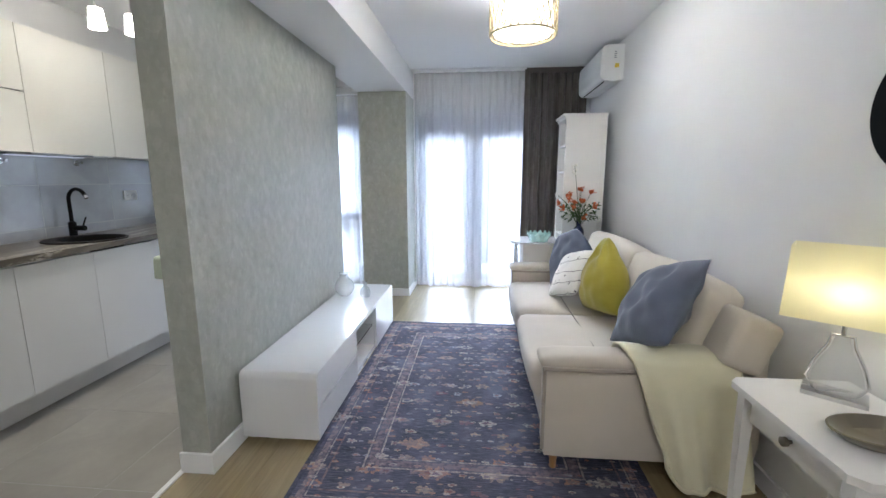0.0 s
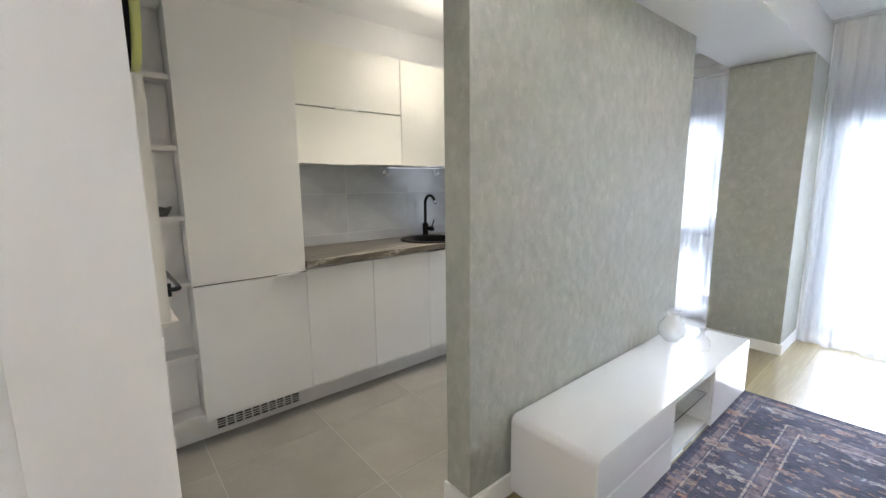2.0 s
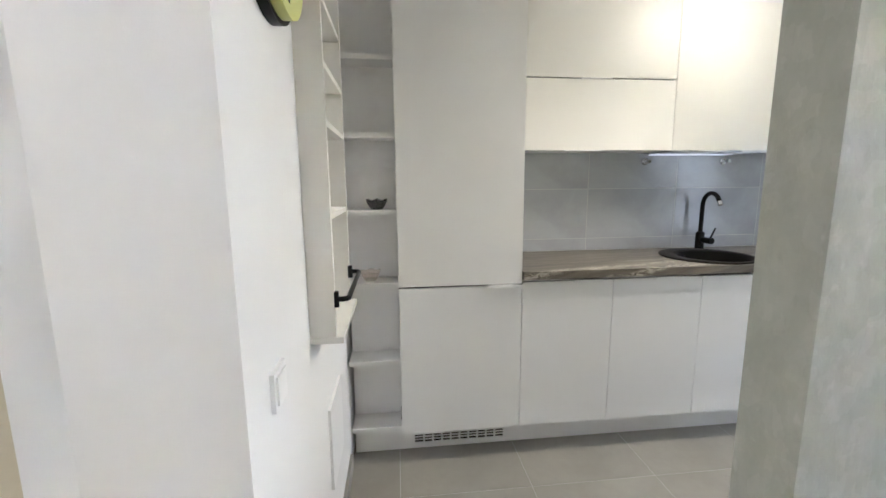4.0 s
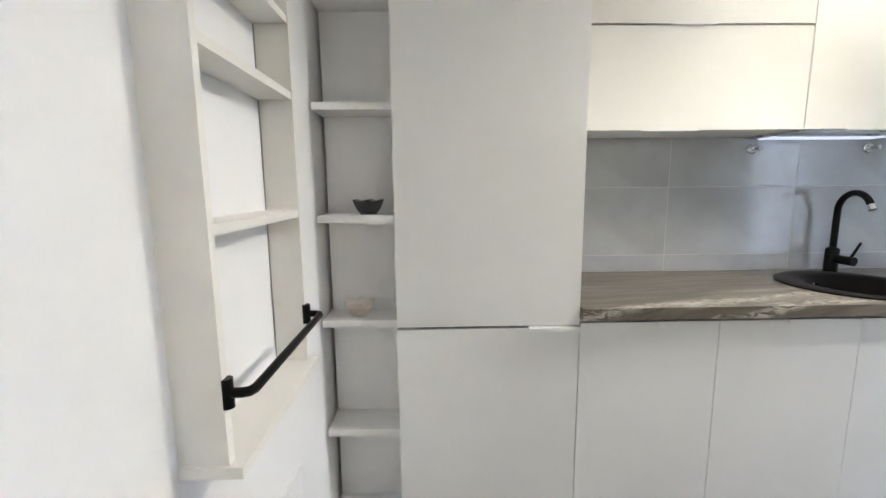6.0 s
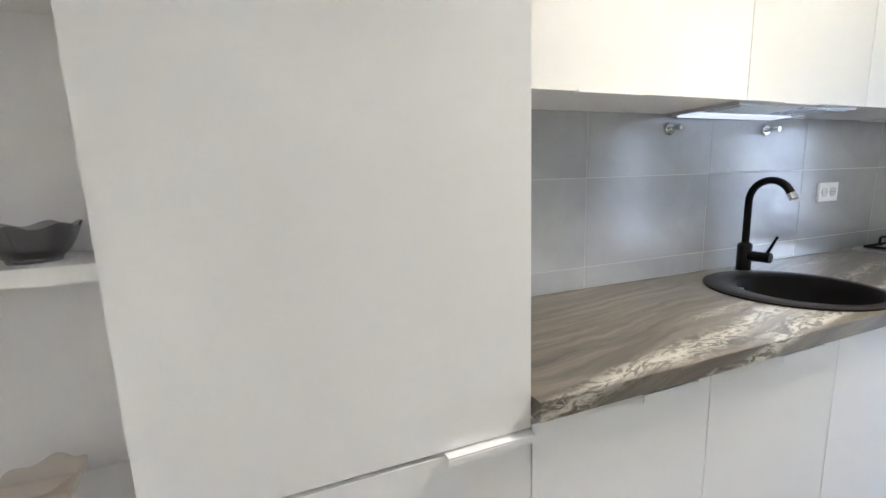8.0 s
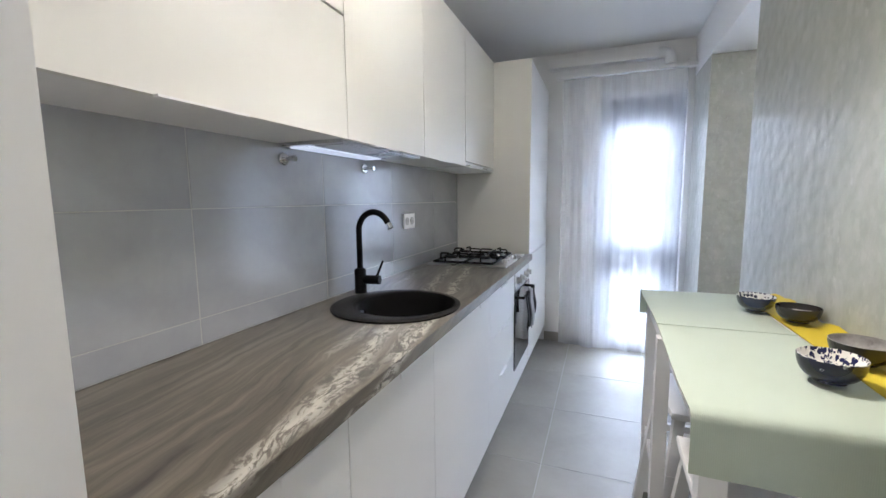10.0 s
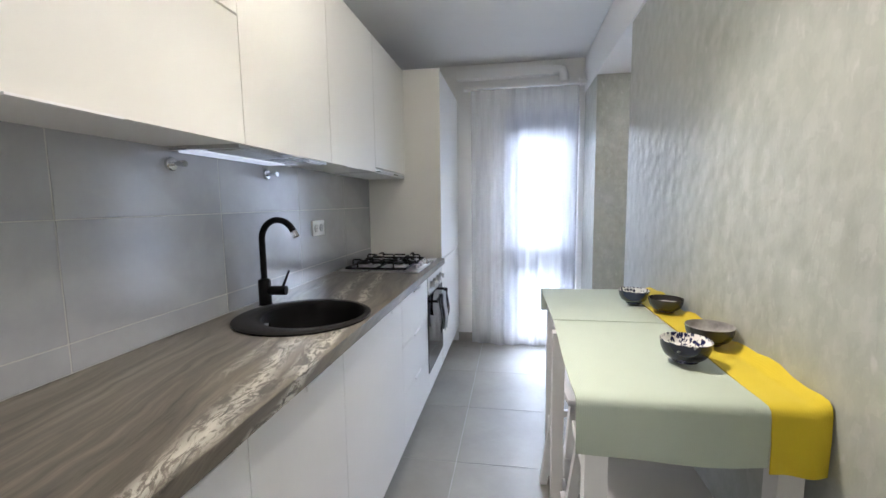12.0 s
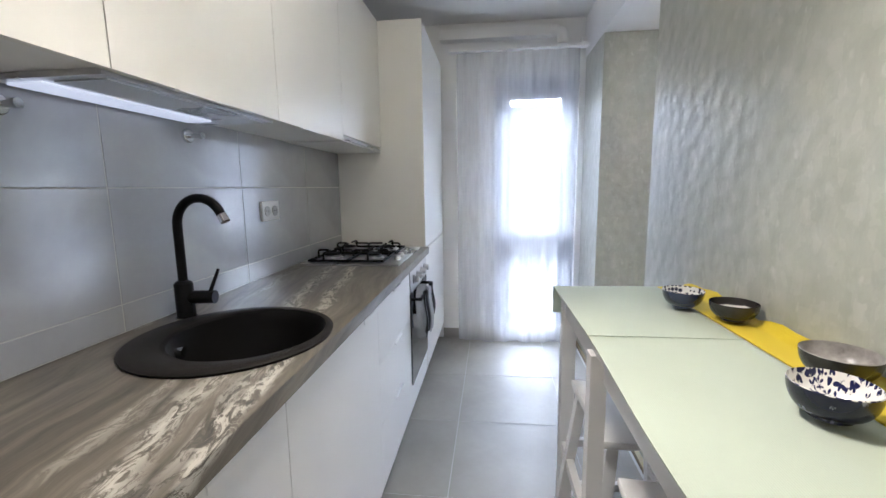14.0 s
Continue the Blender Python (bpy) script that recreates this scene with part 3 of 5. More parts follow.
def arc(cx, cz, r, a0, a1, n=10):
    return [(cx + r * math.cos(radians(a0 + (a1 - a0) * i / n)), cz + r * math.sin(radians(a0 + (a1 - a0) * i / n))) for i in range(n + 1)]


def soft_box(x0, x1, y0, y1, z0, z1, r, bulge=(0, 0, 0), seg=4, cuts=6):
    """An upholstered block: rounded edges and faces that swell out a little."""
    bm = block(x0, x1, y0, y1, z0, z1)
    bmesh.ops.subdivide_edges(bm, edges=bm.edges[:], cuts=cuts, use_grid_fill=True)
    c, h = Vector(((x0 + x1) / 2, (y0 + y1) / 2, (z0 + z1) / 2)), Vector(((x1 - x0) / 2, (y1 - y0) / 2, (z1 - z0) / 2))
    for v in bm.verts:
        q = Vector([(v.co[i] - c[i]) / h[i] for i in range(3)])
        inner = Vector([max(-(h[i] - r), min(h[i] - r, q[i] * h[i])) for i in range(3)])
        d = q * 1.0
        off = Vector([q[i] * h[i] - inner[i] for i in range(3)])
        if off.length > 1e-6:
            off = off.normalized() * r
        w = [bulge[i] * q[i] * (1 - q[(i + 1) % 3] ** 2) * (1 - q[(i + 2) % 3] ** 2) for i in range(3)]
        v.co = c + inner + off + Vector(w)
    return bm


# ---- large structure ----
XR, XK, YW, YK, ZC, ZB = 1.75, -2.53, 6.25, 1.725, 2.58, 2.285
XP0, XP1, YP0, YP1 = -0.855, -0.744, 2.695, 4.68
BACK = -0.9
floor_kitchen = structure("floor_kitchen", block(XK - 0.2, -0.893, YK - 0.3, YW + 0.3, -0.12, -0.0015), GROUT, "grey porcelain floor tiles with thin light joints", "floor")
floor_living = structure("floor_living", blocks((-0.893, XR + 0.2, BACK - 0.2, YW + 0.3, -0.12, -0.006)), OAK_GAP, "warm oak plank floor", "floor")
structure("threshold_strip", block(-0.905, -0.881, BACK, YP0, -0.004, 0.006), TRIM, "pale strip between tile and wood floor", "threshold", 0.002)
structure("ceiling", block(XK - 0.2, XR + 0.2, BACK - 0.2, YW + 0.3, ZC, ZC + 0.15), CEILING, "plain white painted ceiling", "ceiling")
structure("ceiling_beam", block(-0.868, -0.332, BACK, YW, ZB, ZC - 0.001), CEILING, "white painted ceiling beam over the partition", "beam", 0.004)
structure("wall_partition", loft([[(-0.884, YP0, z), (XP1, YP0, z), (XP1, 4.665, z), (XP0, 4.79, z), (XP0, 3.12, z)] for z in (0, ZB - 0.002)]), PAPER, "free-standing partition with grey-green concrete-look wallpaper", "wall", 0.003)
structure("wall_column", block(-0.862, -0.332, 5.715, YW, 0, ZB - 0.002), PAPER, "square column with grey-green wallpaper by the window", "column", 0.003)
structure("wall_right", block(XR, XR + 0.2, BACK, YW + 0.3, 0, ZC), WALL, "smooth white painted wall behind the sofa", "wall")
structure("wall_back", block(-0.95, XR, BACK - 0.2, BACK, 0, ZC), WALL, "plain white wall of the hall", "wall")
structure("wall_kitchen_side", block(XK - 0.2, XK, YK, YW + 0.3, 0, ZC), WALL, "white wall behind the kitchen units", "wall")
structure("wall_kitchen_end", blocks((XK - 0.2, -0.78, 1.462, YK, 0, ZC)), WALL, "white painted wall end beside the kitchen", "wall", 0.004)
hall = bmesh.new()
loft([[(-0.783, 1.461, z), (-0.754, 1.405, z), (-0.90, 1.405, z), (-0.90, 1.461, z)] for z in (0, ZC)], True, hall)
structure("door_casing", hall, TRIM, "white painted casing at the wall end", "trim", 0.004)
structure("wall_hall", block(-0.95, -0.758, BACK, 1.404, 0, ZC), HALL, "beige wall of the hall", "wall")
LW0, LW1, KW0, KW1, LZ = -0.30, 1.45, -1.545, -0.905, 2.15
structure("wall_window", blocks((XK - 0.2, KW0, YW, YW + 0.3, 0, ZC), (KW0, KW1, YW, YW + 0.3, LZ + 0.03, ZC), (KW0, KW1, YW, YW + 0.3, 0, 0.12),
                                (KW1, LW0, YW, YW + 0.3, 0, ZC), (LW0, LW1, YW, YW + 0.3, LZ, ZC), (LW1, XR, YW, YW + 0.3, 0, ZC)), WALL, "white outer wall with tall window openings", "wall")


def skirting(name, boxes, mat=TRIM, label="white painted skirting board"):
    structure(name, blocks(*boxes), mat, label, "skirting", 0.003)


skirting("baseboard_partition", [(-0.892, XP1 + 0.014, YP0 - 0.014, YP0, 0, 0.098), (XP1, XP1 + 0.014, YP0, 4.66, 0, 0.098)])
skirting("baseboard_column", [(-0.862, -0.318, 5.701, 5.715, 0, 0.085), (-0.332, -0.318, 5.715, YW, 0, 0.085)])
skirting("baseboard_right", [(XR - 0.014, XR, BACK, YW, 0, 0.085)])
skirting("baseboard_kitchen", [(-2.0, KW0 - 0.0, YW - 0.012, YW, 0, 0.085)], FLOOR_TILE, "grey tile skirting")
skirting("baseboard_kitchen_end", [(-1.99, -0.78, YK, YK + 0.012, 0, 0.075)], FLOOR_TILE, "grey tile skirting")


def window(name, x0, x1, z0, z1, bars, rails, label, side, head, wide):
    w = thing(name, ((x0 + x1) / 2, YW + 0.14, z0), label, "window", kind="structure")
    y0, y1, f = YW + 0.10, YW + 0.17, side
    part("window_frame", blocks((x0, x0 + f, y0, y1, z0, z1), (x1 - f, x1, y0, y1, z0, z1), (x0 + f, x1 - f, y0, y1, z0, z0 + 0.1), (x0 + f, x1 - f, y0, y1, z1 - head, z1)), FRAME, w, bevel=0.004)
    xs = [x0 + f] + [b for b in bars] + [x1 - f]
    for b in bars:
        part("mullion", block(b - wide, b + wide, y0 - 0.008, y1 + 0.004, z0 + 0.1, z1 - head), FRAME, w, bevel=0.004)
    for r0, r1 in rails:
        for a, b in zip(xs, xs[1:]):
            part("transom", block(a + (wide if a in bars else 0), b - (wide if b in bars else 0), y0 - 0.002, y1 - 0.002, r0, r1), FRAME, w, bevel=0.004)
    for a, b in zip(xs, xs[1:]):
        pane = part("pane", block(a, b, y0 + 0.03, y0 + 0.036, z0 + 0.1, z1 - head), GLASS, w)
        pane.visible_shadow = False
    return w


window("window_1", LW0, LW1, 0.04, LZ, (0.40,), (), "tall grey-framed balcony window with two leaves", 0.13, 0.23, 0.115)
window("window_2", KW0, KW1, 0.12, LZ + 0.03, (), ((0.83, 1.02),), "narrow tall grey-framed kitchen window", 0.115, 0.165, 0.05)


def curtain(name, x0, x1, y, z0, z1, waves, deep, mat, label, uneven=0.35, group=""):
    rnd = random.Random(name)
    ph = [rnd.uniform(0, 6.28) for _ in range(5)]
    cells = int(waves * 12)

    def place(u, v):
        a = u * waves * 2 * math.pi
        s = math.sin(a + 0.9 * math.sin(3.1 * u + ph[0])) + uneven * math.sin(2.3 * a + ph[1]) + 0.3 * math.sin(0.37 * a + ph[2])
        fall = 1 - v
        return (x0 + (x1 - x0) * u + 0.012 * fall * math.sin(a * 0.5 + ph[3]), y + deep * s * (0.6 + 0.4 * fall) + 0.01 * fall * math.sin(9 * u + ph[4]),
                z0 + (z1 - z0) * v + 0.006 * (v < 0.01) * math.sin(a * 0.4))

    ob = part(name, sheet(cells, 14, place), mat, None, "", "all")
    return tagged(ob, label, "curtain", group)


curtain("sheer_curtain", -0.31, 1.02, 6.16, 0.012, ZC - 0.015, 12, 0.018, VOILE, "white sheer voile curtain hanging before the balcony window")
curtain("sheer_curtain", -1.86, -0.925, 6.15, 0.012, 2.33, 6.5, 0.014, VOILE, "white sheer voile curtain before the kitchen window")
drape = curtain("drape", 0.97, 1.66, 6.07, 0.012, ZC - 0.01, 8, 0.046, DRAPE, "dark taupe pleated drape hanging beside the window")

part("heading_tape", block(0.985, 1.65, 6.012, 6.018, ZC - 0.075, ZC - 0.018), DRAPE, drape, "gathered heading tape")
for i in range(9):
    part("hook", tube([(1.0 + i * 0.078, 6.02, ZC - 0.035), (1.0 + i * 0.078, 6.05, ZC - 0.013)], 0.004, 8), PLASTIC, drape, "white curtain hook")

# curtain rails and the white duct above the kitchen window
rail = thing("curtain_rail", (-1.4, 6.15, 2.33), "white plastic curtain rail over the kitchen window", "curtain rail")
part("track", block(-1.92, -0.87, 6.115, 6.185, 2.335, 2.355), PLASTIC, rail, bevel=0.004)
part("end_bracket", block(-0.93, -0.885, 6.10, YW, 2.355, 2.385), PLASTIC, rail, bevel=0.004)
duct = thing("pipe_cover", (-1.5, 6.2, 2.45), "white plastic pipe cover running below the ceiling", "duct")
part("cover", block(-1.99, -1.14, 6.17, YW, 2.44, 2.515), PLASTIC, duct, bevel=0.01)
part("elbow", tube([(-1.15, 6.21, 2.478), (-1.10, 6.21, 2.478), (-1.065, 6.205, 2.465), (-1.05, 6.20, 2.43), (-1.05, 6.20, 2.38)], 0.042, 16), PLASTIC, duct, smooth=True)
rail2 = thing("curtain_rail", (0.6, 6.12, ZC - 0.01), "white ceiling curtain rail over the balcony window", "curtain rail")
part("track", block(-0.32, 1.70, 6.04, 6.19, ZC - 0.012, ZC - 0.0005), PLASTIC, rail2, bevel=0.003)

# ---- outside ----
structure("ground", block(-60, 60, YW + 0.32, 120, -9.2, -9.0), PAVING, "pale paved ground far below", "ground")
structure("balcony_slab", block(-4, 4, YW + 0.31, YW + 1.5, -0.22, -0.03), PAVING, "pale balcony slab", "balcony")
rail3 = thing("balcony_railing", (0.5, YW + 1.42, -0.03), "white metal balcony railing", "railing")
part("handrail", block(-3.5, 3.5, YW + 1.39, YW + 1.45, 0.98, 1.03), PLASTIC, rail3, bevel=0.006)
for i in range(46):
    part("baluster", block(-3.4 + i * 0.15, -3.385 + i * 0.15, YW + 1.41, YW + 1.43, -0.03, 0.98), PLASTIC, rail3)


def apartment_house(x0, x1, y, floors, label):
    h = thing("apartment_building", ((x0 + x1) / 2, y, -9.0), label, "building")
    top = -9.0 + floors * 3.0
    part("wall", block(x0, x1, y, y + 12, -9.0, top), FACADE, h)
    part("roof", block(x0 - 0.4, x1 + 0.4, y - 0.4, y + 12.4, top, top + 0.4), PAVING, h)
    wide = (x1 - x0) / int((x1 - x0) / 3.2)
    for f in range(floors):
        for i in range(int((x1 - x0) / 3.2)):
            cx, z = x0 + (i + 0.5) * wide, -9.0 + f * 3 + 0.9
            part("window", block(cx - 0.8, cx + 0.8, y - 0.03, y + 0.02, z, z + 1.5), FACADE_WIN, h)
            if i % 2:
                part("balcony", block(cx - 1.3, cx + 1.3, y - 1.1, y, z - 0.95, z + 0.05), FACADE, h)


apartment_house(-34, -4, 34, 7, "pale rendered apartment block across the street")
apartment_house(-3.6, 26, 30, 8, "pale rendered apartment block with balconies")

# ---- kitchen ----
XD, XT = -1.990, -1.968  # door faces, worktop edge


def front(parent, name, y0, y1, z0, z1, x=XD, mat=FRONT):
    return part(name, block(x - 0.018, x, y0 + 0.0015, y1 - 0.0015, z0 + 0.0015, z1 - 0.0015), mat, parent, bevel=0.0012)


def lip(parent, y0, y1, z, x=XD):
    """A slim edge pull over the top of a front."""
    part("handle", blocks((x - 0.010, x + 0.016, y0, y1, z, z + 0.003), (x + 0.014, x + 0.017, y0, y1, z - 0.012, z)), PLASTIC, parent, "slim white edge pull", bevel=0.0008)


plinth = thing("plinth", (-2.11, 4.0, 0), "white plinth board under the kitchen units", "plinth")
part("board", block(-2.125, -2.108, YK + 0.014, 6.2, 0, 0.155), FRONT, plinth)
grille = thing("vent_grille", (-2.10, 2.27, 0.03), "white slotted vent grille set into the plinth", "vent")
part("frame", blocks((-2.108, -2.100, 2.015, 2.525, 0.022, 0.035), (-2.108, -2.100, 2.015, 2.525, 0.095, 0.108), (-2.108, -2.100, 2.015, 2.038, 0.035, 0.095), (-2.108, -2.100, 2.502, 2.525, 0.035, 0.095)), PLASTIC, grille, bevel=0.002)
part("backing", block(-2.1078, -2.1065, 2.038, 2.502, 0.035, 0.095), BLACK, grille)
for i in range(1, 10):
    part("upright", block(-2.1065, -2.1015, 2.034 + i * 0.0464, 2.044 + i * 0.0464, 0.035, 0.095), PLASTIC, grille)
for z in (0.0475, 0.0625, 0.0775):
    part("slat", block(-2.1065, -2.1008, 2.038, 2.502, z, z + 0.0050), PLASTIC, grille)

tall = thing("fridge_cabinet", (-2.27, 2.264, 0.155), "tall white fridge cabinet with upper and lower door", "cabinet")
part("body", blocks((XK + 0.005, XD - 0.02, 1.975, 2.553, 0.157, 2.258)), CARCASS, tall)
front(tall, "door", 1.973, 2.555, 0.155, 0.880)
d = front(tall, "door", 1.973, 2.555, 0.8855, 2.262)
part("gap", block(XD - 0.0195, XD - 0.0185, 1.976, 2.552, 0.877, 0.889), GAP_SHADE, tall)
lip(tall, 2.39, 2.553, 0.8805)

shelf = thing("open_shelf_unit", (-2.1, 1.85, 0.155), "narrow white open shelf unit beside the fridge cabinet", "shelf")
part("back_panel", block(-2.165, -2.15, YK + 0.012, 1.972, 0.155, 2.262), CARCASS, shelf)
for z in (0.186, 0.527, 0.905, 1.240, 1.577, 1.90, 2.24):
    part("shelf_board", block(-2.149, XD - 0.024, YK + 0.011, 1.971, z - 0.022, z), CARCASS, shelf, bevel=0.0015)
part("bottom_board", block(-2.149, -2.105, YK + 0.016, 1.971, 0.155, 0.163), CARCASS, shelf)

for y0, y1, l0, l1 in ((2.555, 3.008, 2.80, 2.95), (3.008, 3.475, 3.22, 3.38), (3.475, 4.155, 3.95, 4.12)):
    u = thing("base_cabinet", (-2.27, (y0 + y1) / 2, 0.155), "white handleless kitchen base cabinet with a flat door", "cabinet", "kitchen base cabinets")
    part("body", block(XK + 0.005, XD - 0.02, y0 + 0.001, y1 - 0.001, 0.157, 0.74 if y0 > 3.1 else 0.90), CARCASS, u)
    front(u, "door", y0, y1, 0.157, 0.893)
    lip(u, l0, l1, 0.895)
u = thing("drawer_cabinet", (-2.27, 4.45, 0.155), "white kitchen drawer cabinet with slim edge pulls", "cabinet")
part("body", block(XK + 0.005, XD - 0.02, 4.156, 4.739, 0.157, 0.90), CARCASS, u)
for z0, z1 in ((0.157, 0.42), (0.42, 0.66), (0.66, 0.893)):
    dr = front(u, "drawer", 4.155, 4.74, z0, z1)
    part("handle", block(XD + 0.0005, XD + 0.009, 4.39, 4.52, z1 - 0.013, z1 - 0.006), PLASTIC, dr, "slim white edge pull", bevel=0.001)

# oven
ov = thing("oven", (-2.2, 5.0, 0.2), "built-in steel oven with dark glass door and knobs", "oven")
part("body", block(XK + 0.1, XD - 0.02, 4.742, 5.248, 0.157, 0.90), CARCASS, ov)
part("lower_front", block(XD - 0.018, XD, 4.7415, 5.2485, 0.157, 0.285), FRONT, ov)
part("control_panel", block(XD - 0.018, XD + 0.004, 4.745, 5.245, 0.775, 0.893), STEEL, ov, bevel=0.002)
door = part("oven_door", block(XD - 0.018, XD + 0.006, 4.745, 5.245, 0.29, 0.772), DARKGLASS, ov, "black glass oven door", bevel=0.003)
part("handle", tube([(XD + 0.006, 4.80, 0.735), (XD + 0.045, 4.80, 0.735), (XD + 0.045, 5.19, 0.735), (XD + 0.006, 5.19, 0.735)], 0.009, 10), BLACK, door)
for y in (4.83, 4.93, 5.06, 5.16):
    k = bmesh.new()
    tube([(XD + 0.004, y, 0.835), (XD + 0.012, y, 0.835), (XD + 0.013, y, 0.835), (XD + 0.034, y, 0.835)], [0.024, 0.024, 0.018, 0.016], 16, k)
    part("knob", k, STEEL, ov, smooth=True)
towel = thing("tea_towel", (-1.96, 4.96, 0.5), "black and grey striped tea towel hanging from the oven handle", "towel")


def hang(y0, y1, z0, z1, x):
    return sheet(10, 10, lambda u, v: (x + 0.008 * math.sin(9 * u + 1) + 0.006 * math.sin(5 * v), y0 + (y1 - y0) * u + 0.01 * math.sin(6 * v), z0 + (z1 - z0) * v + 0.012 * math.sin(4 * u)), 0.005)


part("dark_cloth", hang(4.84, 4.96, 0.52, 0.748, XD + 0.062), BLACK, towel, smooth=True)
part("light_cloth", hang(4.97, 5.06, 0.50, 0.748, XD + 0.064), fabric("grey_towel_cloth", (0.45, 0.46, 0.5), 300), towel, smooth=True)
part("dark_fold", hang(5.065, 5.14, 0.56, 0.748, XD + 0.062), BLACK, towel, smooth=True)

# worktop with a round cut-out for the sink
SX, SY, SR = -2.215, 3.665, 0.235
top = thing("worktop", (-2.25, 3.9, 0.905), "brown veined stone-look laminate worktop", "worktop")
bm = bmesh.new()
ys = [2.557, SY - 0.28, SY + 0.28, 5.252]
block(XK + 0.006, XT, ys[0], ys[1], 0.906, 0.945, bm)
block(XK + 0.006, XT, ys[2], ys[3], 0.906, 0.945, bm)
seg = 48
box_pts, ring_pts = [], []
for i in range(seg):
    a = 2 * math.pi * i / seg
    c, s = math.cos(a), math.sin(a)
    hx = (XT - SX) if c > 0 else (SX - XK - 0.006)
    k = min(hx / abs(c) if abs(c) > 1e-6 else 9, 0.28 / abs(s) if abs(s) > 1e-6 else 9)
    box_pts.append((SX + k * c, SY + k * s))
    ring_pts.append((SX + (SR - 0.012) * c, SY + (SR - 0.012) * s))
for cx, cy in ((XT, SY + 0.28), (XT, SY - 0.28), (XK + 0.006, SY + 0.28), (XK + 0.006, SY - 0.28)):
    near = min(range(seg), key=lambda i: (box_pts[i][0] - cx) ** 2 + (box_pts[i][1] - cy) ** 2)
    box_pts[near] = (cx, cy)
for z, flip in ((0.945, 1), (0.906, 0)):
    o = [bm.verts.new((x, y, z)) for x, y in box_pts]
    q = [bm.verts.new((x, y, z)) for x, y in ring_pts]
    for i in range(seg):
        j = (i + 1) % seg
        bm.faces.new((o[i], o[j], q[j], q[i]) if flip else (q[i], q[j], o[j], o[i]))
    if flip:
        o1, q1 = o, q
for i in range(seg):
    j = (i + 1) % seg
    bm.faces.new((o1[i], o[i], o[j], o1[j]))
    bm.faces.new((q1[j], q[j], q[i], q1[i]))
part("slab", bm, STONE, top)
part("front_edge_strip", block(XT, XT + 0.0015, 2.558, 5.251, 0.907, 0.944), STONE, top)

sink = thing("sink", (SX, SY, 0.945), "round black granite sink set into the worktop", "sink")
# an off-centre bowl in a wide flat rim
bm = bmesh.new()
R = SR
n = 56
prof = [(R, 0.0, 0), (R + 0.002, 0.006, 0), (R - 0.006, 0.010, 0), (R - 0.048, 0.009, 0.9), (R - 0.055, 0.004, 1), (R - 0.062, -0.03, 1), (R - 0.075, -0.13, 1), (R - 0.11, -0.165, 1), (0.03, -0.172, 1)]
rings = []
for r, h, w in prof:
    rings.append([bm.verts.new((SX + 0.030 * w + r * math.cos(2 * math.pi * i / n), SY + 0.018 * w + r * math.sin(2 * math.pi * i / n), 0.945 + h)) for i in range(n)])
for a, b in zip(rings, rings[1:]):
    for i in range(n):
        bm.faces.new((a[i], a[(i + 1) % n], b[(i + 1) % n], b[i]))
bm.faces.new(rings[-1])
# faces below the flat rim take the darker of the two tones
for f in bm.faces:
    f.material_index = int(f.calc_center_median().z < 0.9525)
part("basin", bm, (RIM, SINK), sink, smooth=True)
part("drain", turned([(0.0, 0.004), (0.036, 0.004), (0.04, 0.0)], (SX + 0.030, SY + 0.018, 0.774), 20), CHROME, sink, smooth=True)
ovf = tube([(SX - 0.138, SY - 0.035, 0.912), (SX - 0.118, SY - 0.030, 0.912)], 0.014, 14)
part("overflow", ovf, CHROME, sink, smooth=True)

tap = thing("kitchen_tap", (-2.455, 3.80, 0.945), "matt black swan-neck kitchen tap with side lever", "tap")
TX, TY = -2.450, 3.80
part("base", turned([(0.0, 0.0), (0.028, 0.0), (0.028, 0.004), (0.0245, 0.006), (0.0245, 0.10), (0.021, 0.105), (0.013, 0.11), (0, 0.11)], (TX, TY, 0.945), 24), BLACK, tap, smooth=True)
part("ring", turned([(0.029, 0.0), (0.029, 0.004), (0.025, 0.0042)], (TX, TY, 0.9455), 24), CHROME, tap, smooth=True)
neck = [(TX, TY, 1.05), (TX, TY, 1.18)] + [(TX + 0.075 - 0.075 * math.cos(radians(a)), TY - 0.012 * a / 160, 1.205 + 0.080 * math.sin(radians(a))) for a in range(0, 165, 11)]
part("spout", tube(neck, 0.0125, 14), BLACK, tap, smooth=True)
e = Vector(neck[-1])
dd = (e - Vector(neck[-2])).normalized()
part("aerator", tube([e, e + dd * 0.022], 0.0128, 14), CHROME, tap, smooth=True)
part("lever_body", tube([(TX + 0.015, TY + 0.003, 1.005), (TX + 0.085, TY + 0.012, 1.005)], 0.019, 16), BLACK, tap, smooth=True)
part("lever", tube([(TX + 0.070, TY + 0.010, 1.015), (TX + 0.085, TY + 0.013, 1.05), (TX + 0.100, TY + 0.015, 1.085)], [0.006, 0.005, 0.004], 10), BLACK, tap, smooth=True)

hob = thing("gas_hob", (-2.25, 4.89, 0.945), "steel four-burner gas hob with black iron grates", "hob")
HX0, HX1, HY0, HY1 = -2.49, -2.01, 4.60, 5.19
part("plate", block(HX0, HX1, HY0, HY1, 0.946, 0.954), STEEL, hob, bevel=0.003)
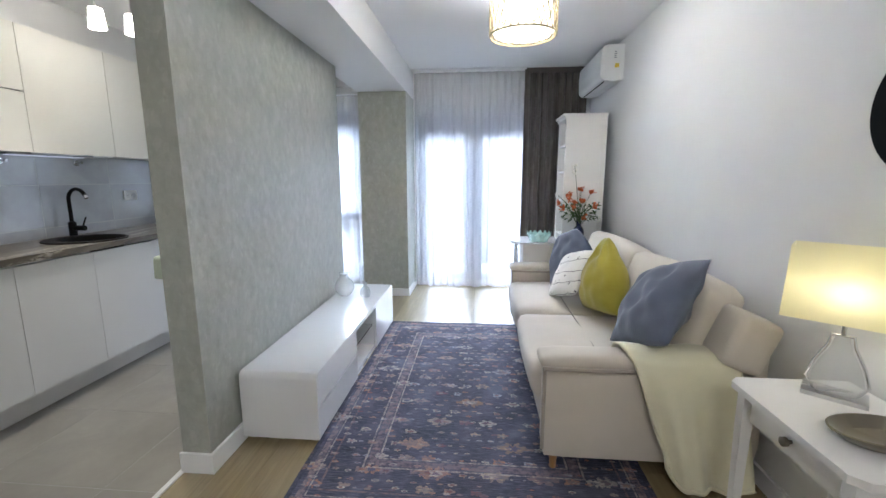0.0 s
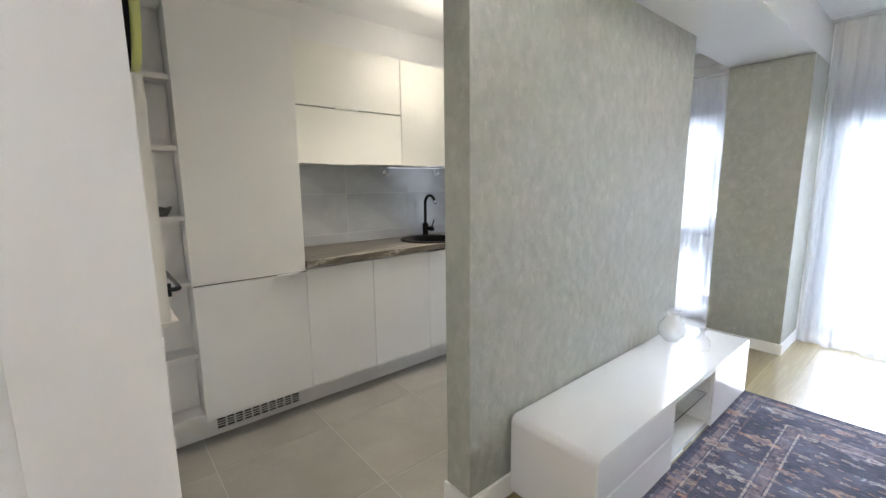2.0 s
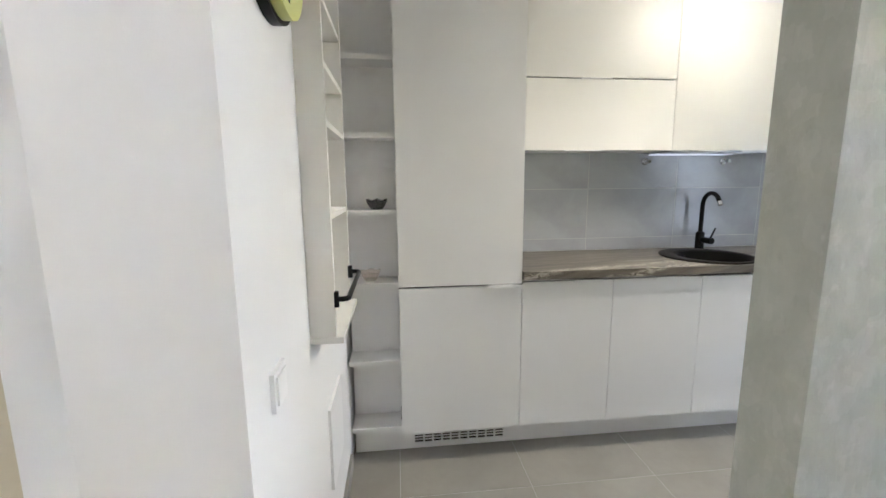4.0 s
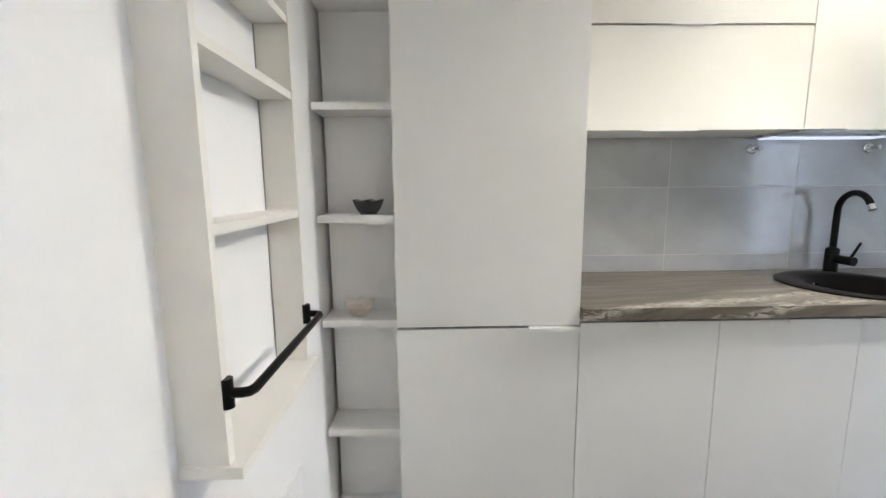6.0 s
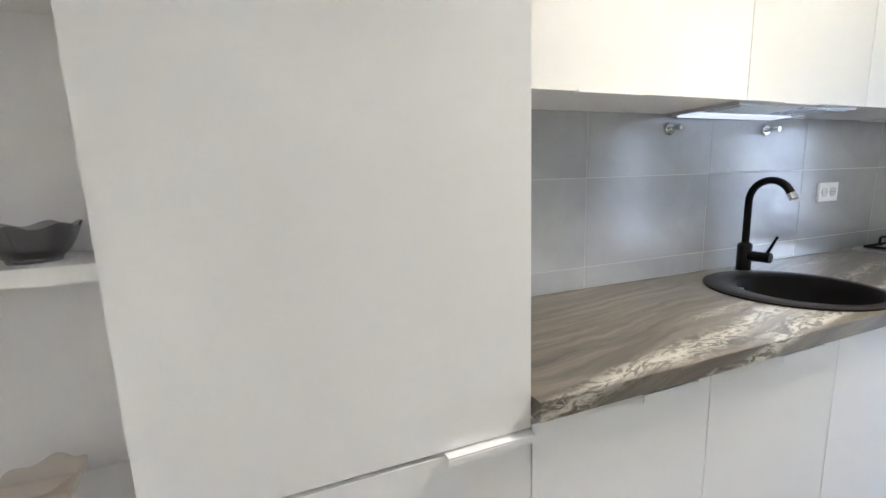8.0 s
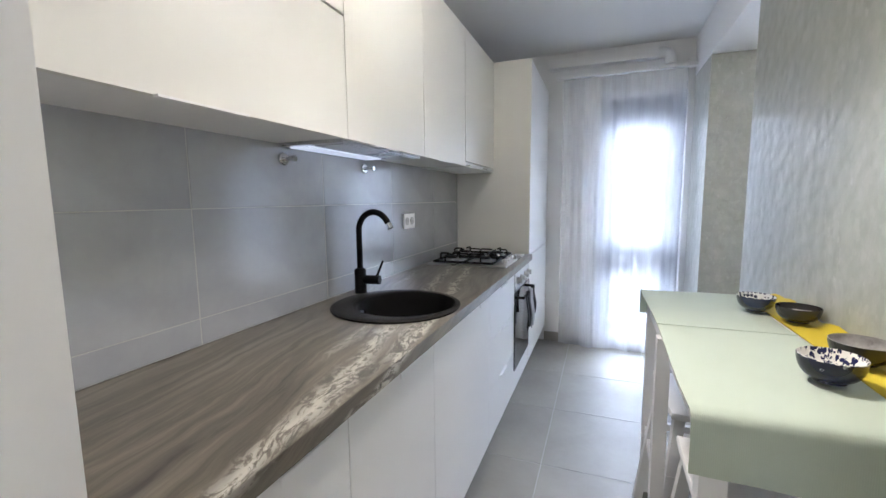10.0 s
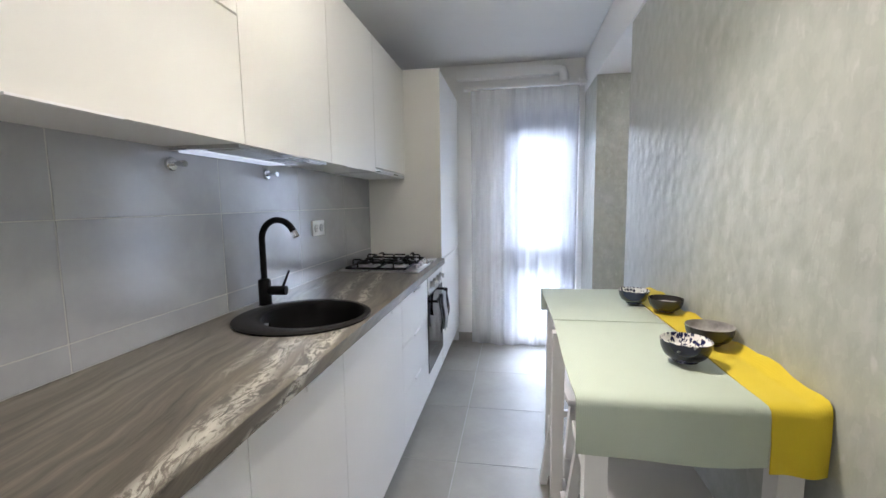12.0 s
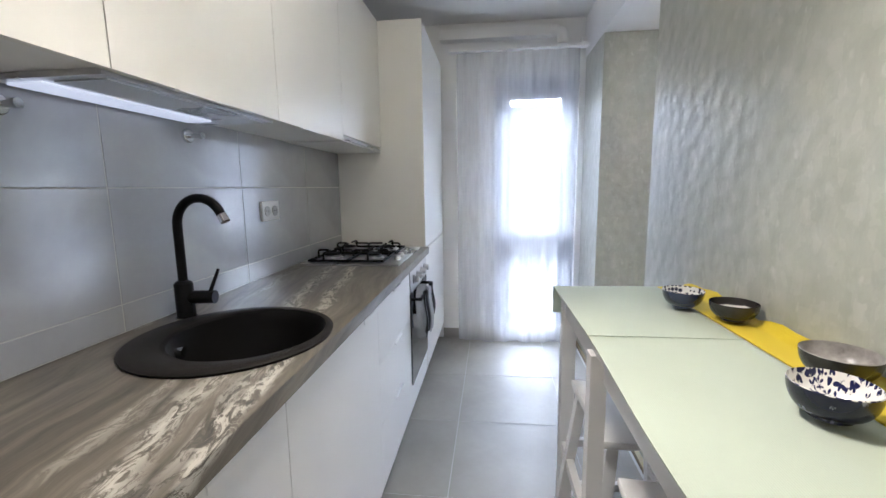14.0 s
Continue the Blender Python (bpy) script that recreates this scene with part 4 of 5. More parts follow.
for bx, by, r in ((-2.39, 4.76, 0.045), (-2.39, 5.04, 0.036), (-2.17, 4.76, 0.036), (-2.17, 5.04, 0.05)):
    b = part("burner", turned([(0, 0.0), (r + 0.012, 0.0), (r + 0.012, 0.008), (r, 0.012), (r, 0.02), (0, 0.02)], (bx, by, 0.954), 20), STEEL, hob, smooth=True)
    part("burner_cap", turned([(r * 0.9, 0.0), (r * 0.9, 0.006), (r * 0.7, 0.009), (0, 0.009)], (bx, by, 0.974), 20), IRON, b, smooth=True)
for gy in (4.765, 5.035):
    g = bmesh.new()
    y0, y1, x0, x1, z = gy - 0.118, gy + 0.118, -2.465, -2.10, 0.978
    low = 0.961
    for p in ([(x0, y0, low), (x1, y0, low)], [(x0, y1, low), (x1, y1, low)], [(x0, y0, low), (x0, y1, low)], [(x1, y0, low), (x1, y1, low)], [(-2.28, y0, low), (-2.28, y1, low)]):
        tube(p, 0.0065, 8, g)
    for bx in (-2.39, -2.17):
        xa, xb = (x0, -2.28) if bx < -2.28 else (-2.28, x1)
        for ax, ay in ((bx, y0), (bx, y1), (xa, gy), (xb, gy)):
            tx, ty = bx + (ax - bx) * 0.28, gy + (ay - gy) * 0.28
            tube([(ax, ay, low), (ax, ay, 0.990), (ax + (tx - ax) * 0.12, ay + (ty - ay) * 0.12, 0.997), (tx, ty, 0.997)], 0.0052, 8, g)
    part("grate", g, IRON, hob, smooth=True)
for i in range(4):
    part("knob", turned([(0, 0.0), (0.017, 0.0), (0.016, 0.018), (0.013, 0.022), (0, 0.022)], (-2.048, 4.74 + i * 0.085, 0.954), 16), STEEL, hob, smooth=True)

tall2 = thing("tall_cabinet", (-2.27, 5.72, 0), "tall white kitchen cabinet by the window", "cabinet")
part("side_panel", block(XK + 0.005, XD + 0.002, 5.254, 5.272, 0.157, 2.262), UPPER, tall2, "cream side panel", bevel=0.001)
part("body", block(XK + 0.005, XD - 0.02, 5.272, 6.195, 0.157, 2.258), CARCASS, tall2)
front(tall2, "door", 5.274, 6.197, 0.157, 0.93)
front(tall2, "door", 5.274, 6.197, 0.936, 2.26)

XU = -2.245
for y0, y1, two in ((2.557, 3.434, 1), (3.434, 4.021, 0), (4.021, 4.602, 0), (4.602, 5.252, 0)):
    u = thing("wall_cabinet", (-2.39, (y0 + y1) / 2, 1.52), "cream-white flat-fronted kitchen wall cabinet", "cabinet", "kitchen wall cabinets")
    part("body", block(XK + 0.005, XU - 0.02, y0 + 0.001, y1 - 0.001, 1.522 if y0 != 3.434 else 1.535, 2.258), CARCASS, u)
    if two:
        front(u, "flap_door", y0, y1, 1.517, 1.872, XU, UPPER)
        front(u, "flap_door", y0, y1, 1.876, 2.262, XU, UPPER)
        part("handle", block(XU - 0.001, XU + 0.012, 2.92, 3.08, 1.8705, 1.8745), PLASTIC, u, "slim edge pull")
        part("gap", block(XU - 0.0195, XU - 0.0185, y0 + 0.003, y1 - 0.003, 1.870, 1.878), GAP_SHADE, u)
        part("handle", block(XU - 0.001, XU + 0.012, 2.84, 3.04, 1.514, 1.5185), PLASTIC, u, "slim edge pull")
    else:
        front(u, "door", y0, y1, 1.517 if y0 < 4.6 else 1.545, 2.262, XU, UPPER)
        if y0 > 4.6:
            part("bottom_rail", block(XK + 0.006, XU - 0.002, y0 + 0.002, y1 - 0.002, 1.517, 1.5215), CARCASS, u)
            part("handle", block(XU - 0.02, XU + 0.010, 4.66, 5.20, 1.5225, 1.530), STEEL, u, "dark slim pull")
        else:
            part("handle", block(XU - 0.001, XU + 0.010, y0 + 0.15, y0 + 0.32, 1.5135, 1.5165), PLASTIC, u, "slim edge pull")
hood = thing("cooker_hood", (-2.38, 3.73, 1.50), "slim built-in steel hood with a pale strip", "cooker hood")
part("plate", block(-2.50, XU - 0.022, 3.436, 4.019, 1.511, 1.5335), STEEL, hood, bevel=0.003)
# no lamp here: the strip's reflection is given as a faint glow
part("sheen_strip", block(-2.485, -2.41, 3.455, 3.93, 1.5055, 1.5105), STRIP_GLOW, hood, "satin strip, window sheen put in as glow")
part("grease_filter", block(-2.39, -2.28, 3.46, 3.99, 1.508, 1.5105), STEEL, hood)

# things on the splashback
for y in (3.452, 3.958):
    hk = thing("wall_hook", (-2.517, y, 1.472), "round chrome wall hook on the splashback", "hook", "chrome hooks")
    part("rosette", tube([(-2.517, y, 1.472), (-2.508, y, 1.472), (-2.505, y, 1.472)], [0.021, 0.021, 0.018], 20), CHROME, hk, smooth=True)
    part("peg", tube([(-2.508, y, 1.472), (-2.475, y, 1.472), (-2.472, y, 1.472), (-2.462, y, 1.472)], [0.007, 0.007, 0.010, 0.010], 16), CHROME, hk, smooth=True)
so = thing("power_socket", (-2.515, 4.408, 1.217), "white double power socket on the splashback", "socket")
part("plate", block(-2.517, -2.508, 4.342, 4.474, 1.177, 1.257), PLASTIC, so, bevel=0.004)
for y in (4.378, 4.438):
    part("outlet", tube([(-2.509, y, 1.217), (-2.5055, y, 1.217)], 0.021, 18), plain("socket_recess", (0.52, 0.52, 0.52), 0.4), so, "grey round outlet", smooth=True)
    part("contact", blocks((-2.506, -2.5052, y - 0.010, y - 0.006, 1.215, 1.219), (-2.506, -2.5052, y + 0.006, y + 0.010, 1.215, 1.219)), BLACK, so)

# kitchen ceiling lamp
cl = thing("ceiling_spotlight", (-1.74, 3.59, ZC), "ceiling lamp with two lit frosted glass shades", "lamp")
part("bar", block(-1.77, -1.71, 3.45, 3.73, ZC - 0.035, ZC - 0.001), STEEL, cl, bevel=0.004)
for x, y, z in ((-1.813, 3.541, 2.247), (-1.66, 3.63, 2.234)):
    part("arm", tube([(-1.74, y, ZC - 0.03), (x, y, ZC - 0.07), (x, y, z + 0.112)], 0.006, 10), STEEL, cl)
    part("glass_shade", turned([(0.018, 0.115), (0.035, 0.11), (0.045, 0.0), (0.042, 0.0), (0.032, 0.105)], (x, y, z), 24), SPOTGLASS, cl, "lit frosted glass", smooth=True)


# bar table with cloth, runner and bowls
TX0, TX1, TY0, TY1, TZ = -1.328, XP0 - 0.012, 3.205, 4.355, 0.922
tb = thing("bar_table", ((TX0 + TX1) / 2, 3.8, 0), "white narrow bar table along the papered wall", "table")
part("tabletop", block(TX0, TX1, TY0, TY1, TZ - 0.028, TZ - 0.003), SEATPAD, tb, bevel=0.003)
for x in (TX0 + 0.012, TX1 - 0.062):
    for y in (TY0 + 0.02, TY1 - 0.07):
        part("leg", block(x, x + 0.05, y, y + 0.05, 0, TZ - 0.028), SEATPAD, tb, bevel=0.003)
part("apron", block(TX0 + 0.02, TX0 + 0.04, TY0 + 0.07, TY1 - 0.07, TZ - 0.10, TZ - 0.028), SEATPAD, tb)
part("gate_leg", block(TX0 - 0.012, TX0 + 0.028, 3.74, 3.785, 0, TZ - 0.03), SEATPAD, tb, bevel=0.003)
part("stretcher", block(TX0 + 0.02, TX0 + 0.045, TY0 + 0.07, TY1 - 0.07, 0.28, 0.315), SEATPAD, tb)


def cloth(x0, x1, z, drop, wave, sag=0.0, curl=0.0):
    """A cloth along the table, hanging over both of its ends."""
    prof = [(TY0 - 0.012, -drop), (TY0 - 0.013, -drop * 0.5), (TY0 - 0.010, -0.022), (TY0 - 0.006, -0.008), (TY0 + 0.004, -0.001), (TY0 + 0.03, 0)]
    prof += [(TY0 + 0.03 + (TY1 - TY0 - 0.06) * i / 24, 0) for i in range(1, 24)]
    prof += [(TY1 - 0.03, 0), (TY1 - 0.004, -0.001), (TY1 + 0.006, -0.008), (TY1 + 0.010, -0.022), (TY1 + 0.012, -drop * 0.9)]
    n = len(prof) - 1

    def place(u, v):
        y, h = prof[round(v * n)]
        end = max(0, -h / max(drop, 1e-6))
        x = x0 + (x1 - x0) * u
        rise = curl * max(0, (u - 0.72) / 0.28) ** 1.6 * (1 - end) * (1 + 0.35 * math.sin(17 * y) + 0.2 * math.sin(41 * y + 1))
        return (x + 0.004 * math.sin(7 * y + 3 * u) * (u < 0.05 or u > 0.95), y + end * wave * math.sin(8 * u + 2) * 0.4 * (-1 if y < 3.5 else 1), z + h - end * sag * math.sin(3.1 * u) + rise + 0.0012 * math.sin(11 * y + 5 * u) * (1 - end))
    return sheet(16, n, place, 0.003)


tc = tagged(part("tablecloth", cloth(TX0 - 0.012, -0.967, TZ + 0.003, 0.125, 0.01, 0.008), SAGE, None, "", True), "sage green cotton tablecloth with a fold crease", "tablecloth")
part("fold_crease", tube([(TX0 - 0.01, 3.79, TZ + 0.0046), (-1.15, 3.791, TZ + 0.0052), (-0.968, 3.79, TZ + 0.0046)], 0.0014, 8), SAGE, tc, "pressed fold crease")
rn = tagged(part("table_runner", cloth(-0.964, TX1 + 0.007, TZ + 0.0048, 0.137, 0.012, 0.004, 0.020), YELLOW, None, "", True), "bright yellow table runner along the wall", "runner")


def bowl(x, y, z, r, h, out, inn, label):
    b = thing("bowl", (x, y, z), label, "bowl", "bowls on the bar table")
    o = [(0.0, 0.004), (r * 0.42, 0.004), (r * 0.44, 0.0), (r * 0.50, 0.0), (r * 0.50, 0.006)] + [(r * (0.5 + 0.5 * math.sin(radians(a))), 0.006 + (h - 0.006) * (1 - math.cos(radians(a)))) for a in range(10, 91, 10)]
    i = [(r, h), (r * 0.985, h + 0.0015)] + [(r * (0.45 + 0.52 * math.sin(radians(a))), 0.012 + (h - 0.012) * (1 - math.cos(radians(a)))) for a in range(85, -1, -10)] + [(0, 0.010)]
    part("outside", turned(o, (x, y, z), 36), out, b, smooth=True)
    part("inside", turned(i, (x, y, z), 36), inn, b, smooth=True)


BZ = TZ + 0.0095
bowl(-1.040, 3.430, BZ, 0.060, 0.055, BOWL_NAVY, BOWL_BLUE, "navy bowl with blue flowers on a white inside")
bowl(-0.926, 3.570, BZ + 0.002, 0.062, 0.052, BOWL_BROWN, BOWL_GREY, "dark bowl with a speckled grey inside")
bowl(-0.922, 3.930, BZ + 0.002, 0.059, 0.048, BOWL_BROWN, BOWL_RING, "dark bowl with a pale swirled inside")
bowl(-0.998, 4.060, BZ, 0.058, 0.052, BLUEGLASS, BOWL_DOT, "navy bowl with a dotted inside")


def bar_stool(x, y, turn):
    s = thing("bar_stool", (0, 0, 0), "white wooden bar stool with splayed legs pushed under the table", "stool", "stools at the bar table")
    w, dpt, z = 0.15, 0.19, 0.62
    bm = soft_box(-w, w, -dpt, dpt, z - 0.035, z, 0.014, (0, 0, 0), cuts=5)
    for v in bm.verts:
        v.co.z -= 0.012 * (1 - (v.co.x / w) ** 2) * (v.co.z > z - 0.02)
    part("seat", bm, SEATPAD, s, smooth=True)
    for sx in (-1, 1):
        for sy in (-1, 1):
            top_p, bot = Vector((sx * (w - 0.035), sy * (dpt - 0.04), z - 0.035)), Vector((sx * (w + 0.03), sy * (dpt + 0.03), 0))
            r = [[q + Vector((a * 0.017, b * 0.017, 0)) for a, b in ((-1, -1), (1, -1), (1, 1), (-1, 1))] for q in (bot, top_p)]
            part("leg", loft(r), SEATPAD, s, bevel=0.003)
    for zz, k in ((0.17, 0.018), (0.36, 0.0)):
        for sy in (-1, 1):
            part("rung", block(-w - 0.005 - k * 0.3, w + 0.005 + k * 0.3, sy * (dpt - 0.008 + k) - 0.010, sy * (dpt - 0.008 + k) + 0.010, zz, zz + 0.028), SEATPAD, s, bevel=0.002)
    for sx in (-1, 1):
        part("rung", block(sx * (w - 0.005) - 0.010, sx * (w - 0.005) + 0.010, -dpt, dpt, 0.26, 0.288), SEATPAD, s, bevel=0.002)
    s.matrix_basis = pose(x, y, 0, 0, 0, turn)
    return s


st = bar_stool(-1.135, 3.50, 0)
copy_thing(st, pose(-1.14, 4.02, 0, 0, 0, 3))

# ---- white shelf with towel rail on the kitchen end wall ----
ws = thing("wall_shelf", (-1.48, 1.76, 0.91), "white wall-hung spice shelf with open compartments", "shelf")
WX0, WX1, WY1 = -1.668, -1.275, 1.797
for a, b in ((WX0, WX0 + 0.016), (WX1 - 0.016, WX1)):
    part("side_panel", block(a, b, YK, WY1, 0.932, 2.10), UPPER, ws, bevel=0.002)
part("bottom_board", block(WX0 - 0.004, WX1 + 0.004, YK, WY1 + 0.02, 0.914, 0.932), UPPER, ws, bevel=0.002)
for z in (1.278, 1.527, 1.678, 1.845, 2.10):
    part("shelf_board", block(WX0 + 0.016, WX1 - 0.016, YK, WY1 - 0.002, z - 0.016, z), UPPER, ws, bevel=0.0015)
# thin grey strips draw the shaded joint between side panels and wall
for x in (WX0 + 0.0162, WX1 - 0.0188):
    part("back_joint_shade", block(x, x + 0.0026, YK + 0.0004, YK + 0.0022, 0.934, 2.08), JOINT_SHADE, ws, "grey strip for the shade in the joint at the wall")
tr = thing("towel_rail", (-1.48, 1.80, 1.04), "matt black towel rail fixed across the wall shelf", "rail")
rx0, rx1, ry = WX0 + 0.012, WX1 - 0.008, WY1 + 0.036
path = [(rx0, WY1, 1.04), (rx0, ry - 0.014, 1.04), (rx0 + 0.004, ry - 0.004, 1.04), (rx0 + 0.014, ry, 1.04), (rx1 - 0.014, ry, 1.04), (rx1 - 0.004, ry - 0.004, 1.04), (rx1, ry - 0.014, 1.04), (rx1, WY1, 1.04)]
part("bar", tube(path, 0.0075, 12), BLACK, tr, smooth=True)
for x in (rx0, rx1):
    part("mount", tube([(x, WY1 + 0.002, 1.018), (x, WY1 + 0.002, 1.062)], 0.009, 12), BLACK, tr, smooth=True)

ck = thing("wall_clock", (-1.06, YK + 0.02, 1.86), "round lime green wall clock with a dark rim", "clock")
part("rim", tube([(-1.06, YK, 1.86), (-1.06, YK + 0.022, 1.86)], 0.176, 48), BLACK, ck, smooth=True)
part("face", tube([(-1.06, YK + 0.0225, 1.86), (-1.06, YK + 0.045, 1.86)], 0.166, 48), LIME, ck, smooth=True)
part("marks", blocks((-1.066, -1.054, YK + 0.0452, YK + 0.0465, 1.72, 1.745), (-1.20, -1.175, YK + 0.0452, YK + 0.0465, 1.855, 1.865), (-0.945, -0.92, YK + 0.0452, YK + 0.0465, 1.855, 1.865), (-1.064, -1.056, YK + 0.0452, YK + 0.0468, 1.80, 1.87)), BLACK, ck)
sw = thing("light_switch", (-0.94, YK + 0.006, 0.96), "white light switch on the wall end", "switch")
part("plate", block(-0.985, -0.903, YK, YK + 0.009, 0.92, 1.00), PLASTIC, sw, bevel=0.003)
part("rocker", block(-0.974, -0.914, YK + 0.009, YK + 0.013, 0.931, 0.989), PLASTIC, sw, bevel=0.002)
ap = thing("access_panel", (-1.6, YK + 0.006, 0.45), "white flush access panel low on the wall", "panel")
part("panel", block(-1.74, -1.47, YK, YK + 0.010, 0.30, 0.60), PLASTIC, ap, bevel=0.004)


def wavy_bowl(x, y, z, r, h, mat, label):
    b = thing("glass_bowl", (x, y, z), label, "bowl", "small glass bowls on the open shelf")
    def skin(u, v):
        a, k = 2 * math.pi * u, v
        rr = r * (0.52 + 0.48 * k ** 0.6) * (1 + 0.04 * k * math.cos(6 * a))
        return (x + rr * math.cos(a), y + rr * math.sin(a), z + 0.004 + h * k + 0.0035 * k * k * math.cos(6 * a))
    part("side", sheet(48, 8, skin, 0.003), mat, b, smooth=True)
    part("base", turned([(0, 0), (r * 0.53, 0), (r * 0.56, 0.004), (0, 0.006)], (x, y, z), 24), mat, b, smooth=True)


wavy_bowl(-2.075, 1.885, 1.240, 0.050, 0.040, SMOKE, "small smoked glass bowl with a wavy rim")
wavy_bowl(-2.075, 1.845, 0.905, 0.049, 0.043, AMBER, "small amber glass bowl with a wavy rim")

# ---- living room ----
rug = structure("rug_base", block(-0.338, 1.26, 2.50, 4.815, 0.0005, 0.007), rug_mat("faded_oriental_rug", -0.338, 1.26, 2.50, 4.815), "", "")
rug.name = "rug"
tagged(rug, "faded navy oriental rug with rust and cream flowers", "rug", kind="thing")

# low media unit
tv = thing("tv_stand", (-0.535, 3.86, 0), "glossy white low media unit with drawers and an open niche", "tv stand")
VX0, VX1, VY0, VY1, VZ = -0.728, -0.320, 2.93, 4.76, 0.388
shell = []
r = 0.035
for x0, x1 in ((VX0, VX1),):
    outer = [(VY0, 0.03)] + [(a, b) for a, b in arc(VY0 + r, VZ - r, r, 180, 90)] + [(a, b) for a, b in arc(VY1 - r, VZ - r, r, 90, 0)] + [(VY1, 0.03)]
    inner = [(VY1 - 0.03, 0.03), (VY1 - 0.03, VZ - 0.03), (VY0 + 0.03, VZ - 0.03), (VY0 + 0.03, 0.03)]
    ring = outer + inner
    bm = bmesh.new()
    va, vb = [[bm.verts.new((x, a, b)) for a, b in ring] for x in (x0, x1)]
    k = len(ring)
    for i in range(k):
        bm.faces.new((va[i], va[(i + 1) % k], vb[(i + 1) % k], vb[i]))
    bm.faces.new(va[::-1])
    bm.faces.new(vb)
    part("shell", bm, LACQUER, tv, "glossy white wrapped shell", smooth=True)
part("back_panel", block(VX0 + 0.004, VX0 + 0.016, VY0 + 0.031, VY1 - 0.031, 0.03, VZ - 0.031), LACQUER, tv)
part("bottom_board", block(VX0 + 0.016, VX1 - 0.02, VY0 + 0.031, VY1 - 0.031, 0.03, 0.052), LACQUER, tv)
part("divider", block(VX0 + 0.016, VX1 - 0.02, 3.60, 3.618, 0.053, VZ - 0.031), LACQUER, tv)
part("divider", block(VX0 + 0.016, VX1 - 0.02, 4.135, 4.153, 0.053, VZ - 0.031), LACQUER, tv)
part("drawer", block(VX1 - 0.018, VX1 + 0.001, VY0 + 0.006, 3.612, 0.208, VZ - 0.012), LACQUER, tv, bevel=0.002)
part("drawer", block(VX1 - 0.018, VX1 + 0.001, VY0 + 0.006, 3.612, 0.034, 0.194), LACQUER, tv, bevel=0.002)
# dark strip for the shade between the two drawers
part("groove_shade", block(VX1 - 0.024, VX1 - 0.019, VY0 + 0.032, 3.60, 0.19, 0.21), GAP_SHADE, tv)
part("door", block(VX1 - 0.018, VX1 + 0.001, 4.139, VY1 - 0.006, 0.034, VZ - 0.012), LACQUER, tv, bevel=0.002)
part("glass_shelf", block(VX0 + 0.02, VX1 - 0.03, 3.62, 4.133, 0.215, 0.222), GLASS, tv)
part("base", block(VX0 + 0.03, VX1 - 0.03, VY0 + 0.04, VY1 - 0.04, 0, 0.03), STEEL, tv)

gv = thing("glass_vase", (-0.62, 4.38, VZ), "round pale glass vase on the media unit", "vase")
part("body", turned([(0.0, 0.0), (0.045, 0.0), (0.075, 0.035), (0.083, 0.07), (0.072, 0.11), (0.04, 0.15), (0.035, 0.17), (0.045, 0.19), (0.042, 0.19), (0.031, 0.17), (0.036, 0.15), (0.066, 0.11), (0.077, 0.07), (0.07, 0.037), (0.043, 0.006), (0, 0.006)], (-0.64, 4.36, VZ), 32), FROSTED, gv, smooth=True)
wv = thing("carafe", (-0.47, 4.36, VZ), "small white frosted carafe on the media unit", "vase")
part("body", turned([(0.0, 0.0), (0.036, 0.0), (0.044, 0.03), (0.038, 0.065), (0.016, 0.09), (0.013, 0.11), (0.02, 0.128), (0.017, 0.128), (0.010, 0.11), (0.0, 0.08)], (-0.455, 4.33, VZ), 28), FROSTED, wv, smooth=True)

# sofa
sf = thing("sofa", (1.25, 3.83, 0), "cream three-seat fabric sofa with rounded arms and wooden legs", "sofa")
FX, BX, Y0, Y1 = 0.775, 1.70, 2.775, 4.90
part("base_frame", soft_box(FX + 0.03, BX, Y0 + 0.02, Y1 - 0.02, 0.10, 0.30, 0.025, cuts=4), SOFA, sf, smooth=True)
for a, b in ((Y0 + 0.165, 3.84), (3.845, Y1 - 0.165)):
    c = part("seat_cushion", soft_box(FX - 0.025, 1.43, a, b, 0.285, 0.455, 0.055, (0.012, 0.0, 0.022), cuts=10), SOFA, sf, smooth="all")
    part("piping", tube([(1.10, a + 0.02, 0.472), (1.10, b - 0.02, 0.472)], 0.004, 6), PIPING, c)
for a, b in ((Y0 + 0.02, Y0 + 0.165), (Y1 - 0.165, Y1 - 0.02)):
    part("arm", soft_box(FX + 0.01, 1.62, a, b - 0.012, 0.10, 0.560, 0.02, (0.0, 0.006, 0.0), cuts=8), SOFA, sf, smooth=True)
    part("arm_pad", soft_box(FX - 0.015, 1.60, a - 0.022, b - 0.008, 0.535, 0.594, 0.029, (0.004, 0.0, 0.010), cuts=10), SOFA, sf, smooth="all")
    part("arm_piping", tube([(FX + 0.0, a - 0.018, 0.540), (1.58, a - 0.018, 0.540)], 0.010, 8), PIPING, sf, smooth=True)
    part("front_piping", tube([(FX + 0.004, a - 0.004, 0.15), (FX + 0.004, a - 0.004, 0.538)], 0.009, 8), PIPING, sf, smooth=True)
part("back_frame", soft_box(1.56, BX + 0.03, Y0 + 0.03, Y1 - 0.03, 0.10, 0.72, 0.05, cuts=6), SOFA, sf, smooth=True)


def leaning(x0, x1, y0, y1, z0, z1, r, bulge, tilt, pivot, cuts=10):
    bm = soft_box(x0, x1, y0, y1, z0, z1, r, bulge, cuts=cuts)
    bm.transform(Matrix.Translation(pivot) @ Matrix.Rotation(radians(tilt), 4, "Y") @ Matrix.Translation(-Vector(pivot)))
    return bm


